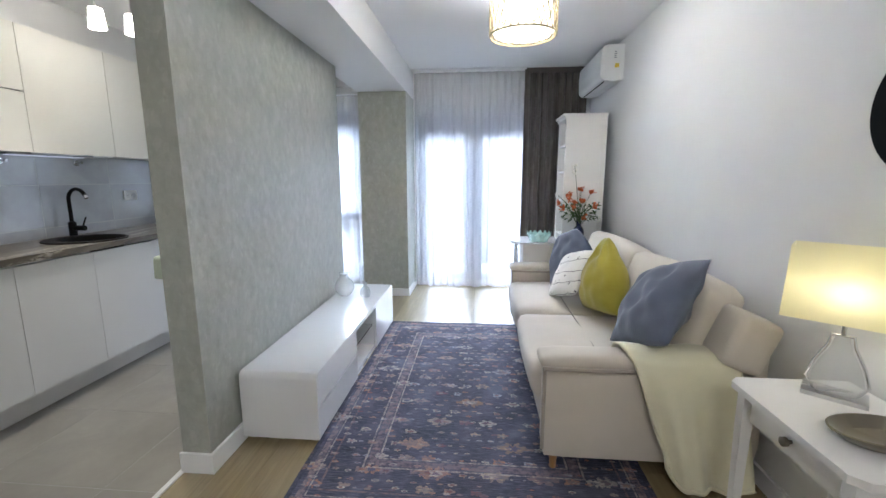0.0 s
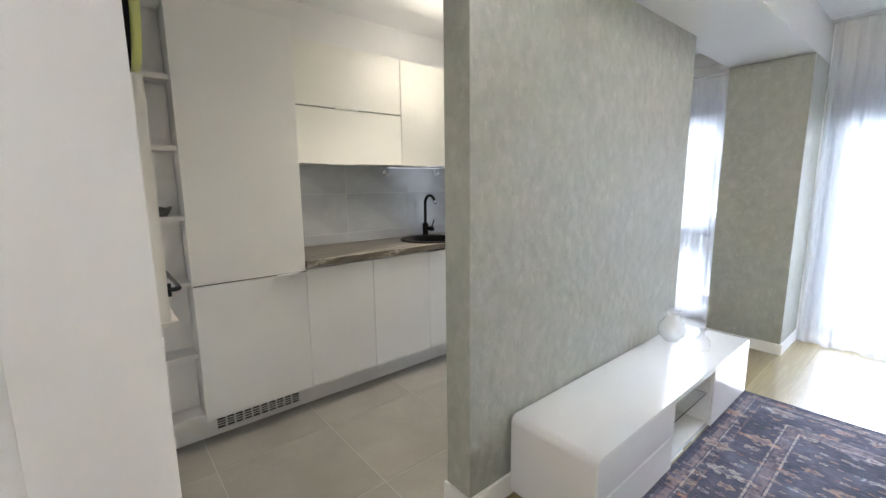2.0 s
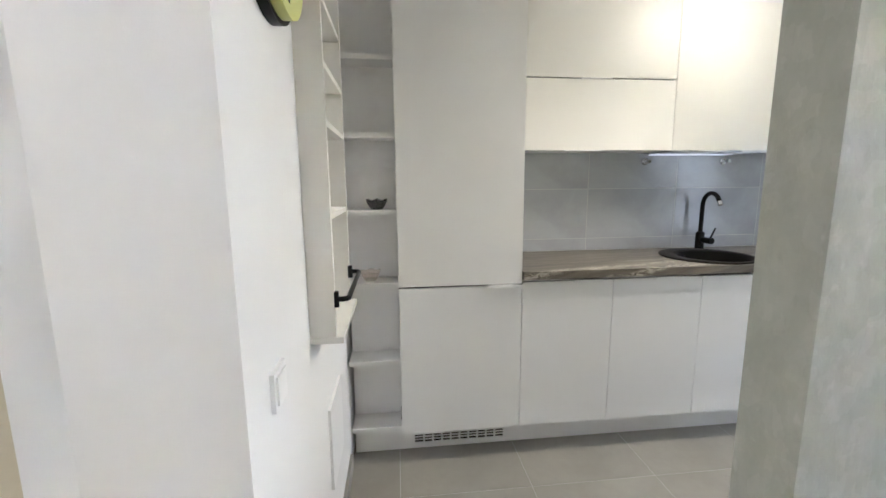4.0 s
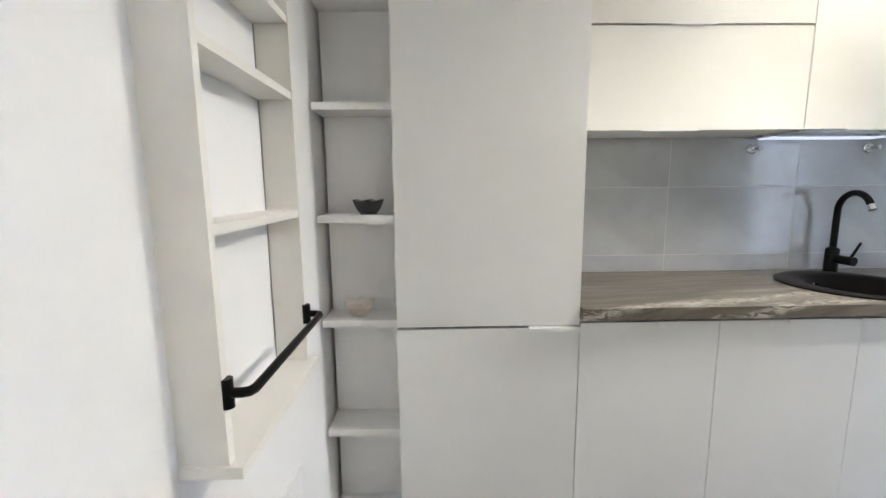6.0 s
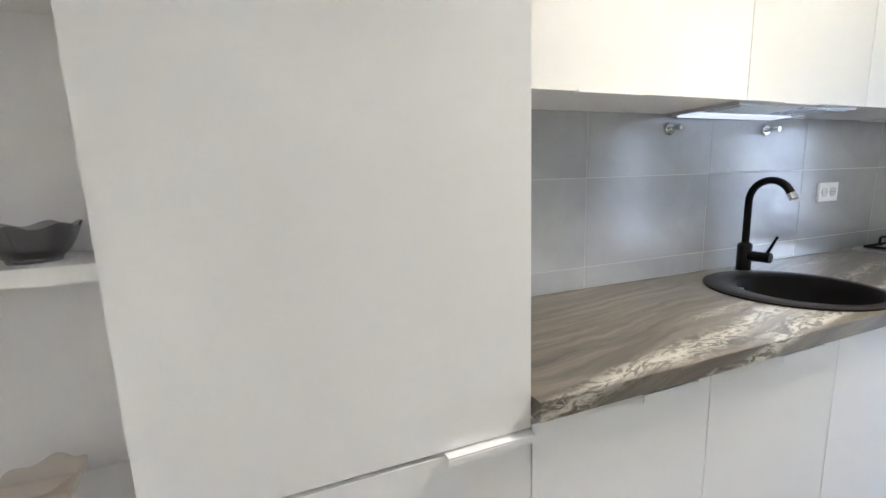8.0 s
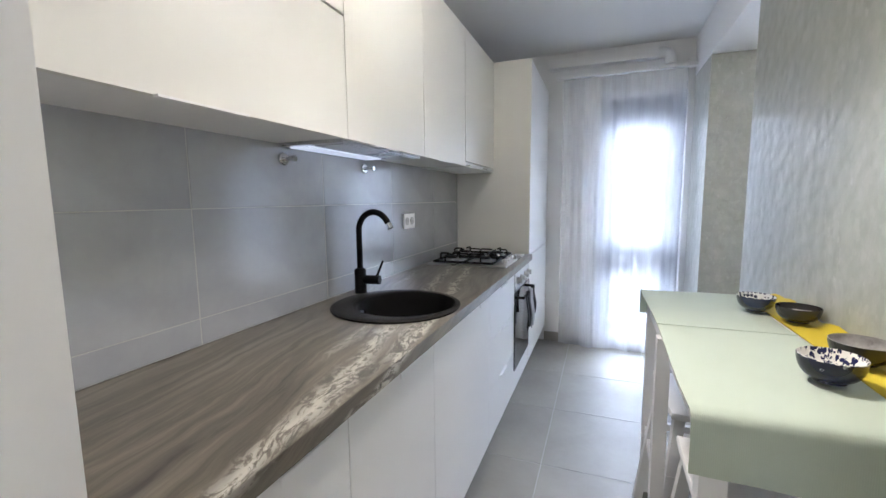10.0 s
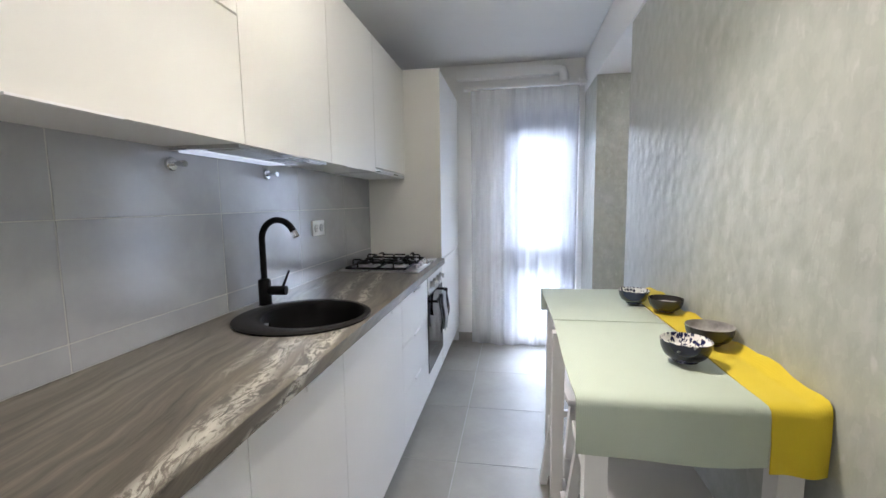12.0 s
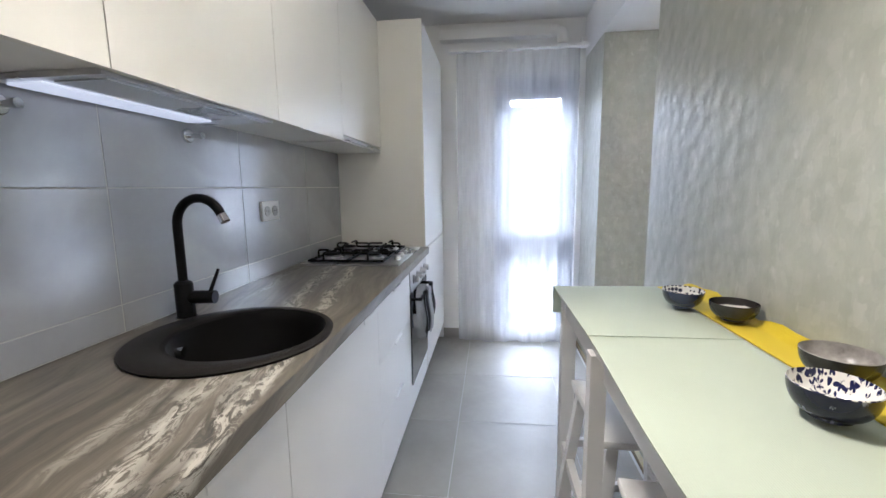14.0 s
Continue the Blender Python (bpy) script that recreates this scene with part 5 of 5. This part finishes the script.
for a, b in ((Y0 + 0.135, 3.83), (3.85, Y1 - 0.02)):
    part("back_cushion", leaning(1.37, 1.58, a, b, 0.46, 0.90, 0.06, (0.045, 0.01, 0.02), 14, (1.45, 0, 0.46), 10), SOFA, sf, smooth="all")
part("end_cushion", leaning(1.485, 1.645, Y0 - 0.055, Y0 + 0.140, 0.606, 0.830, 0.022, (0.008, 0.0, 0.008), 22, (1.5, 0, 0.645), 8), SOFA, sf, smooth="all")
for x in (FX + 0.07, 1.60):
    for y in (Y0 + 0.09, Y1 - 0.09):
        part("leg", turned([(0, 0), (0.014, 0), (0.022, 0.10), (0, 0.10)], (x, y, 0.0075 if x < 1.3 else 0), 14), BEECH, sf, smooth=True)


def cushion(mat, at, size, thick, rx, ry, rz, label, creases=0.004, cat="cushion", point=0.45, peak=0.0):
    """A square cushion: pointed corners, full middle, small wrinkles."""
    rnd = random.Random(label)
    p = [rnd.uniform(0, 6.28) for _ in range(4)]
    bm = bmesh.new()
    n = 26
    sides = []
    for side in (1, -1):
        g = []
        for i in range(n + 1):
            row = []
            for j in range(n + 1):
                u, v = 2 * i / n - 1, 2 * j / n - 1
                full = max(0, (1 - u * u)) ** point * max(0, (1 - v * v)) ** point
                pull = 1 - 0.07 * (1 - abs(u)) * abs(v)
                pull2 = 1 - 0.07 * (1 - abs(v)) * abs(u)
                w = creases * (math.sin(6 * u + 4 * v * u + p[0]) * math.sin(5 * v + p[1]) + 0.5 * math.sin(11 * u - 7 * v + p[2]) * math.sin(4 * u + 6 * v + p[3])) * full
                ease = 1 - 0.10 * (u * v) ** 2
                up = max(0.0, v)
                narrow = 1 - peak * up ** 1.4
                fold = 0.10 * peak * math.exp(-((v - 0.62) / 0.10) ** 2) * (1 - abs(u)) * thick
                row.append(((u * size / 2 * pull2 * ease + 0.05 * size * v * v * u) * narrow, v * size / 2 * pull * ease * (1 + 0.30 * peak * up), side * (thick / 2 * full * (1 - 0.75 * peak * up ** 1.5) * (1 + 0.25 * peak * max(0.0, -v)) + w - fold)))
            g.append(row)
        sides.append(g)
    vert = {}
    for s, g in enumerate(sides):
        for i in range(n + 1):
            for j in range(n + 1):
                rim = i in (0, n) or j in (0, n)
                key = (0 if rim else s, i, j)
                if key not in vert:
                    vert[key] = bm.verts.new(g[i][j])
        for i in range(n):
            for j in range(n):
                f = [vert[(0 if (a in (0, n) or b in (0, n)) else s, a, b)] for a, b in ((i, j), (i + 1, j), (i + 1, j + 1), (i, j + 1))]
                bm.faces.new(f)
    bm.transform(pose(*at, rx, ry, rz))
    return tagged(part("cushion", bm, mat, None, "", "all"), label, cat, "cushions on the sofa")


cushion(BLUECLOTH, (1.328, 3.046, 0.766), 0.48, 0.20, 54.6, -19.2, -78.7, "slate blue cushion leaning on the sofa back", 0.017, point=0.6)
cushion(MUSTARD, (1.274, 3.705, 0.725), 0.45, 0.23, 84, -10, -78, "mustard yellow cushion standing with its top pinched", 0.010, peak=0.80)
cushion(PRINT, (1.150, 4.09, 0.668), 0.38, 0.14, 59, -16, -71.8, "white printed cushion leaning on the blue one", 0.006)
cushion(BLUECLOTH, (1.22, 4.43, 0.705), 0.45, 0.15, 72, -24, -46, "slate blue cushion at the far sofa arm", 0.010, peak=0.55)

# throw over the near arm
prof = [(3.10, 0.490), (3.02, 0.500), (2.955, 0.56), (2.928, 0.612), (2.87, 0.628), (2.80, 0.624), (2.752, 0.602), (2.735, 0.545), (2.728, 0.48), (2.722, 0.36), (2.716, 0.24), (2.712, 0.12), (2.710, 0.045)]


def throw_place(u, v):
    k = v * (len(prof) - 1)
    i = min(int(k), len(prof) - 2)
    f = k - i
    y, z = (prof[i][j] * (1 - f) + prof[i + 1][j] * f for j in (0, 1))
    down = max(0, min(1, (0.62 - z) / 0.5)) if y < 2.78 else 0
    x = 1.08 + 0.43 * u + 0.10 * v + down * (0.09 * (1 - u) + 0.03 * v - 0.02 * math.sin(3 * u))
    return (x, y + down * (0.016 * math.sin(11 * u + 1) + 0.010 * math.sin(23 * u)) - 0.006 * down, z + (0.006 * math.sin(9 * u + 4 * v)) * (1 - down) + 0.09 * down * down * (2 * u - 1) ** 4 * (1 if u < 0.5 else 0.4))


throw = tagged(part("throw", sheet(26, 36, throw_place, 0.014), THROW, None, "", "all"), "pale yellow soft throw draped over the sofa arm", "blanket")

for v, end in ((0.0, "hem"), (1.0, "hem")):
    part(end, tube([throw_place(i / 26, v) for i in range(27)], 0.009, 8), THROW, throw, "rolled hem", smooth="all")

# console table at the sofa's end, with lamp and dish
CT = 0.68
ct = thing("side_table", (1.54, 2.22, 0), "white painted side table with a drawer and chamfered corners", "table")
X0, X1, A0, A1, ch = 1.345, 1.735, 1.96, 2.475, 0.03
outline = [(X0, A0 + ch), (X0 + ch, A0), (X1, A0), (X1, A1), (X0 + ch, A1), (X0, A1 - ch)]
part("tabletop", loft([[(x, y, z) for x, y in outline] for z in (CT - 0.022, CT)]), CAST, ct, bevel=0.004)
for x in (X0 + 0.025, X1 - 0.06):
    for y in (A0 + 0.03, A1 - 0.065):
        cx, cy = x + 0.018, y + 0.018
        part("leg", loft([[(cx + a * w, cy + b * w, z) for a, b in ((-1, -1), (1, -1), (1, 1), (-1, 1))] for z, w in ((0, 0.011), (CT - 0.13, 0.018), (CT - 0.022, 0.018))]), CAST, ct, bevel=0.002)
part("apron", blocks((X0 + 0.05, X0 + 0.066, A0 + 0.066, A1 - 0.066, CT - 0.125, CT - 0.022), (X0 + 0.06, X1 - 0.06, A1 - 0.055, A1 - 0.04, CT - 0.125, CT - 0.022), (X0 + 0.06, X1 - 0.06, A0 + 0.04, A0 + 0.055, CT - 0.125, CT - 0.022)), CAST, ct)
dw = part("drawer", block(X0 + 0.044, X0 + 0.050, A0 + 0.09, A1 - 0.09, CT - 0.112, CT - 0.032), CAST, ct, bevel=0.002)
part("knob", tube([(X0 + 0.044, 2.22, CT - 0.072), (X0 + 0.034, 2.22, CT - 0.072), (X0 + 0.030, 2.22, CT - 0.072), (X0 + 0.018, 2.22, CT - 0.072), (X0 + 0.014, 2.22, CT - 0.072)], [0.006, 0.006, 0.014, 0.014, 0.008], 16), BRONZE, dw, "dark bronze knob", smooth=True)

LX, LY = 1.603, 2.365
lp = thing("table_lamp", (LX, LY, CT), "lit table lamp with a clear glass base and cream rectangular shade", "lamp")


def turned_lamp(bm):
    bm.transform(Matrix.Translation((LX, LY, 0)) @ Matrix.Rotation(radians(-40), 4, "Z") @ Matrix.Translation((-LX, -LY, 0)))
    return bm


part("foot", turned_lamp(block(LX - 0.078, LX + 0.078, LY - 0.045, LY + 0.045, CT, CT + 0.014)), STEEL, lp, bevel=0.003)
gl = [(0.0, 0.016), (0.055, 0.016), (0.068, 0.03), (0.072, 0.055), (0.060, 0.10), (0.034, 0.155), (0.024, 0.19), (0.024, 0.20)]
part("glass_body", turned_lamp(turned(gl + [(r - 0.006 if r > 0.02 else 0.012, h - 0.0) for r, h in gl[::-1][:-2]] + [(0.05, 0.024), (0, 0.024)], (LX, LY, CT), 32, squash=0.62)), LAMPGLASS, lp, smooth=True)
part("metal_frame", turned_lamp(tube([(LX - 0.050, LY, CT + 0.015), (LX - 0.074, LY, CT + 0.05), (LX - 0.058, LY, CT + 0.11), (LX - 0.032, LY, CT + 0.165), (LX - 0.026, LY, CT + 0.20), (LX + 0.026, LY, CT + 0.20), (LX + 0.032, LY, CT + 0.165), (LX + 0.058, LY, CT + 0.11), (LX + 0.074, LY, CT + 0.05), (LX + 0.050, LY, CT + 0.015)], 0.0030, 10, flat=1.5)), CHROME, lp, smooth=True)
part("neck", tube([(LX, LY, CT + 0.20), (LX, LY, CT + 0.30)], 0.006, 10), CHROME, lp)
sx, sy, s0, s1 = 0.155, 0.058, CT + 0.245, CT + 0.475
bm = bmesh.new()
loft([[(LX + a * sx * k, LY + b * sy * k, z) for a, b in ((-1, -1), (1, -1), (1, 1), (-1, 1))] for z, k in ((s0, 1.0), (s1, 0.95))], False, bm)
bmesh.ops.solidify(bm, geom=bm.faces[:], thickness=0.002)
part("shade", turned_lamp(bm), SHADE, lp, "lit cream fabric shade")
part("bulb", turned([(0, 0), (0.014, 0.01), (0.022, 0.045), (0.015, 0.07), (0, 0.078)], (LX, LY, CT + 0.30), 16), HOTGLASS, lp, smooth=True)
ds = thing("dish", (1.53, 2.10, CT), "oval dark bronze dish on the side table", "dish")
part("dish_body", turned([(0, 0.004), (0.05, 0.0), (0.085, 0.006), (0.125, 0.032), (0.132, 0.040), (0.126, 0.041), (0.085, 0.014), (0, 0.010)], (1.53, 2.115, CT), 36, squash=0.62), BRONZE, ds, smooth=True)
mr = thing("round_mirror", (XR - 0.02, 2.35, 1.56), "round black-framed wall decoration on the white wall", "mirror")
part("disc", tube([(XR, 2.33, 1.565), (XR - 0.03, 2.33, 1.565)], 0.21, 56), BLACK, mr, smooth=True)

# pendant lamp: metal lattice drum round a lit diffuser
pl = thing("pendant_lamp", (0.727, 3.75, ZC), "lit round pendant lamp with a pierced cream metal drum", "lamp")
PX, PY, P0, P1, PR = 0.727, 3.75, 2.19, 2.465, 0.197
part("canopy", turned([(0, 0), (0.05, 0), (0.045, -0.025), (0, -0.03)], (PX, PY, ZC), 24), CHROME, pl, smooth=True)
part("cord", tube([(PX, PY, ZC - 0.03), (PX, PY, P1 + 0.02)], 0.004, 8), PLASTIC, pl)
part("diffuser", turned([(0, 0.012), (PR - 0.03, 0.012), (PR - 0.022, 0.02), (PR - 0.022, P1 - P0 - 0.02)], (PX, PY, P0), 40), sheer("pendant_diffuser", (0.17, 0.155, 0.115), 0.0), pl, "glowing cream diffuser", smooth=True)
for z in (P0, P1 - 0.012):
    part("ring", turned([(PR, 0), (PR + 0.003, 0.006), (PR, 0.012), (PR - 0.005, 0.012), (PR - 0.005, 0.0), (PR, 0)], (PX, PY, z), 48), LATTICE, pl, smooth=True)
lat = bmesh.new()
N = 28
for k in range(N):
    for s in (1, -1):
        tube([(PX + PR * math.cos(2 * math.pi * (k + s * 2.2 * t / 10) / N), PY + PR * math.sin(2 * math.pi * (k + s * 2.2 * t / 10) / N), P0 + 0.01 + (P1 - P0 - 0.02) * t / 10) for t in range(11)], 0.0044, 5, lat)
part("lattice", lat, LATTICE, pl, smooth=True)
part("bulb", turned([(0, 0), (0.02, 0.012), (0.03, 0.05), (0.018, 0.085), (0, 0.09)], (PX, PY, P1 - 0.13), 16), HOTGLASS, pl, smooth=True)

# air conditioner
ac = thing("air_conditioner", (1.65, 5.5, 2.21), "white wall-mounted split air conditioner with stickers", "air conditioner")
side = [(XR, 2.53)] + [(x, z) for x, z in arc(1.60, 2.475, 0.05, 90, 170, 5)] + [(1.545, 2.37), (1.548, 2.31)] + [(x, z) for x, z in arc(1.60, 2.275, 0.052, 175, 250, 6)] + [(1.66, 2.215), (XR, 2.23)]
part("body", loft([[(x, y, z) for x, z in side] for y in (5.12, 5.97)]), PLASTIC, ac, bevel=0.004)
part("air_slot", loft([[(1.553, y, 2.258), (1.60, y, 2.218), (1.603, y, 2.221), (1.557, y, 2.261)] for y in (5.17, 5.92)]), BLACK, ac, "dark air slot")
part("sticker", block(1.655, 1.69, 5.1165, 5.1195, 2.40, 2.48), CARCASS, ac, "grey printed label")
for i in range(4):
    part("print", block(1.660, 1.684 - 0.004 * (i % 2), 5.1152, 5.1163, 2.412 + i * 0.016, 2.418 + i * 0.016), INK, ac, "grey printed lines")
part("sticker", block(1.67, 1.705, 5.1165, 5.1195, 2.33, 2.365), ORANGE, ac, "yellow energy label")

# bookcase and white table with vase by the window
bk = thing("bookcase", (1.44, 5.4, 0), "white tall narrow open bookcase with cornice", "bookcase")
KX0, KX1, K0, K1, KZ = 1.285, 1.66, 5.20, 5.58, 1.95
for y0, y1 in ((K0, K0 + 0.02), (K1 - 0.02, K1)):
    part("side_panel", block(KX0, KX1, y0, y1, 0, KZ - 0.05), CAST, bk, bevel=0.002)
part("side_frame", blocks((KX0, KX0 + 0.05, K0 - 0.006, K0, 0, KZ - 0.05), (KX1 - 0.05, KX1, K0 - 0.006, K0, 0, KZ - 0.05), (KX0 + 0.05, KX1 - 0.05, K0 - 0.006, K0, KZ - 0.13, KZ - 0.05)), CAST, bk)
part("back_panel", block(KX1 - 0.012, KX1 - 0.001, K0 + 0.02, K1 - 0.02, 0, KZ - 0.05), CAST, bk)
part("cornice", blocks((KX0 - 0.015, KX1, K0 - 0.012, K1 + 0.012, KZ - 0.05, KZ - 0.02), (KX0 - 0.03, KX1 + 0.004, K0 - 0.02, K1 + 0.02, KZ - 0.02, KZ)), CAST, bk, bevel=0.004)
for z in (0.06, 0.42, 0.78, 1.12, 1.40, 1.66):
    part("shelf_board", block(KX0 + 0.01, KX1 - 0.012, K0 + 0.02, K1 - 0.02, z, z + 0.02), CAST, bk)

wt = thing("corner_table", (1.1, 5.1, 0), "white small table with a rounded glass-edged top", "table")
ot = [(1.62, 4.925), (1.62, 5.17), (1.25, 5.17), (1.25, 5.40)] + [(a, b) for a, b in arc(0.98, 5.20, 0.20, 90, 180, 8)] + [(a, b) for a, b in arc(0.98, 5.125, 0.20, 180, 270, 8)]
part("tabletop", loft([[(x, y, z) for x, y in ot] for z in (0.742, 0.760)]), LACQUER, wt, bevel=0.003)
part("cabinet_body", block(0.90, 1.24, 5.02, 5.38, 0.30, 0.741), CAST, wt, bevel=0.003)
for x, y in ((0.84, 5.17), (1.59, 4.96), (1.59, 5.14), (0.87, 5.30)):
    part("leg", tube([(x, y, 0), (x, y, 0.741)], 0.012, 10), CHROME, wt)
gb = thing("glass_dish", (1.05, 5.07, 0.76), "green pressed-glass dish with a scalloped rim", "bowl")


def scallop(u, v):
    a = 2 * math.pi * u
    rr = 0.085 + 0.030 * v
    return (1.05 + rr * math.cos(a), 5.07 + rr * math.sin(a), 0.764 + 0.075 * v + 0.014 * v * v * math.cos(14 * a))


part("side", sheet(112, 6, scallop, 0.004), GREENGLASS, gb, smooth=True)
part("base", turned([(0, 0), (0.085, 0), (0.087, 0.006), (0, 0.006)], (1.05, 5.07, 0.76), 32), GREENGLASS, gb, smooth=True)
fv = thing("flower_vase", (1.41, 5.05, 0.76), "dark blue vase with orange and white flowers", "vase")
VX, VY = 1.41, 5.05
part("vase_body", turned([(0, 0), (0.042, 0), (0.05, 0.02), (0.052, 0.10), (0.040, 0.135), (0.024, 0.15), (0.024, 0.185), (0.034, 0.20), (0.029, 0.20), (0.02, 0.183), (0, 0.15)], (VX, VY, 0.76), 28), BLUEGLASS, fv, smooth=True)
rnd = random.Random(5)
for k in range(17):
    a = rnd.uniform(0, 6.28)
    lean = rnd.uniform(0.05, 0.24)
    tip = Vector((VX + lean * math.cos(a), VY + 0.7 * lean * math.sin(a), 1.06 + rnd.uniform(0.0, 0.26) - lean * 0.5))
    if k == 0:
        tip = Vector((VX - 0.06, VY, 1.46))
    mid = Vector((VX, VY, 0.95)).lerp(tip, 0.5) + Vector((0, 0, 0.03))
    part("stem", tube([(VX, VY, 0.90), tuple(mid), tuple(tip)], [0.003, 0.0025, 0.0015], 6), FOLIAGE, fv)
    fl = bmesh.new()
    red = k % 3 != 2 and k > 0
    for q in range(8 if red else 12):
        c = tip + Vector((rnd.uniform(-1, 1), rnd.uniform(-1, 1), rnd.uniform(-1.0, 1.0) if red else rnd.uniform(-4, 1.0))) * (0.022 if red else 0.016)
        mt = Matrix.Translation(c) @ Euler([rnd.uniform(0, 6.28) for _ in range(3)]).to_matrix().to_4x4() @ Matrix.Diagonal((1, 0.75, 0.25, 1))
        bmesh.ops.create_icosphere(fl, subdivisions=1, radius=rnd.uniform(0.014, 0.024) if red else rnd.uniform(0.009, 0.016), matrix=mt)
    part("blossom", fl, PETAL_RED if red else PETAL_WHITE, fv, "orange-red blossom" if red else "white blossom", smooth="all")
lv = bmesh.new()
for q in range(130):
    a, h, rr = rnd.uniform(0, 6.28), rnd.uniform(0.97, 1.13), rnd.uniform(0.02, 0.17)
    c = Vector((VX + rr * math.cos(a), VY + 0.7 * rr * math.sin(a), h))
    mt = Matrix.Translation(c) @ Euler((rnd.uniform(-1, 1), rnd.uniform(-1, 1), a)).to_matrix().to_4x4()
    w, ln = rnd.uniform(0.008, 0.014), rnd.uniform(0.03, 0.055)
    vs = [lv.verts.new(mt @ Vector(p)) for p in ((0, 0, 0), (ln * 0.5, w, 0.006), (ln, 0, 0), (ln * 0.5, -w, 0.006), (ln * 0.5, 0, -0.003))]
    for f in ((0, 1, 4), (1, 2, 4), (2, 3, 4), (3, 0, 4)):
        lv.faces.new([vs[i] for i in f])
tagged(part("leaves", lv, FOLIAGE, fv), kind="stuff")


# ---- pieces of floors and walls ----
def pieces(parent, name, boxes, mat, gap, z_or=None):
    """One bevelled slab per piece; pieces of one size share a mesh."""
    made = {}
    for x0, x1, y0, y1, z0, z1 in boxes:
        size = (round(x1 - x0, 4), round(y1 - y0, 4), round(z1 - z0, 4))
        if size not in made:
            bm = block(-size[0] / 2, size[0] / 2, -size[1] / 2, size[1] / 2, -size[2] / 2, size[2] / 2)
            bmesh.ops.bevel(bm, geom=bm.edges[:], offset=gap, segments=1, affect="EDGES")
            me = bpy.data.meshes.new(name)
            bm.to_mesh(me)
            bm.free()
            me.materials.append(mat)
            made[size] = me
        ob = new(name, made[size])
        ob.location = ((x0 + x1) / 2, (y0 + y1) / 2, (z0 + z1) / 2)
        ob.parent = parent


def grid(a0, a1, start, step):
    marks = [a0]
    k = math.ceil((a0 - start) / step + 1e-6)
    while start + k * step < a1 - 0.01:
        if start + k * step > a0 + 0.01:
            marks.append(start + k * step)
        k += 1
    return list(zip(marks, marks[1:] + [a1]))


g = 0.0012
pieces(floor_kitchen, "tile", [(x0 + g, x1 - g, y0 + g, y1 - g, -0.0013, 0.0) for x0, x1 in grid(XK, -0.905, -1.765, 0.6) for y0, y1 in grid(YK, YW, 1.96, 0.592)], FLOOR_TILE, 0.0005)
planks = []
for i, (x0, x1) in enumerate(grid(-0.881, XR, -0.72, 0.192)):
    for y0, y1 in grid(BACK, YW, 0.3 + (i * 0.47) % 1.3, 1.29):
        planks.append((x0 + 0.0005, x1 - 0.0005, y0 + 0.0005, y1 - 0.0005, -0.0055, 0.0))
pieces(floor_living, "plank", planks, OAK, 0.0008)
splash = structure("wall_splashback", block(XK, XK + 0.0118, 2.557, 5.252, 0.946, 1.53), GROUT, "grey glazed wall tiles with pale joints behind the worktop", "splashback")
tiles = []
for y0, y1 in grid(2.557, 5.252, 3.108, 0.559):
    for z0, z1 in ((0.948, 1.0185), (1.0205, 1.3135), (1.3155, 1.532)):
        tiles.append((XK + 0.0118, XK + 0.0128, y0 + 0.0017, y1 - 0.0017, z0 + 0.0004, z1 - 0.0004))
pieces(splash, "tile", tiles, SPLASH, 0.0004)
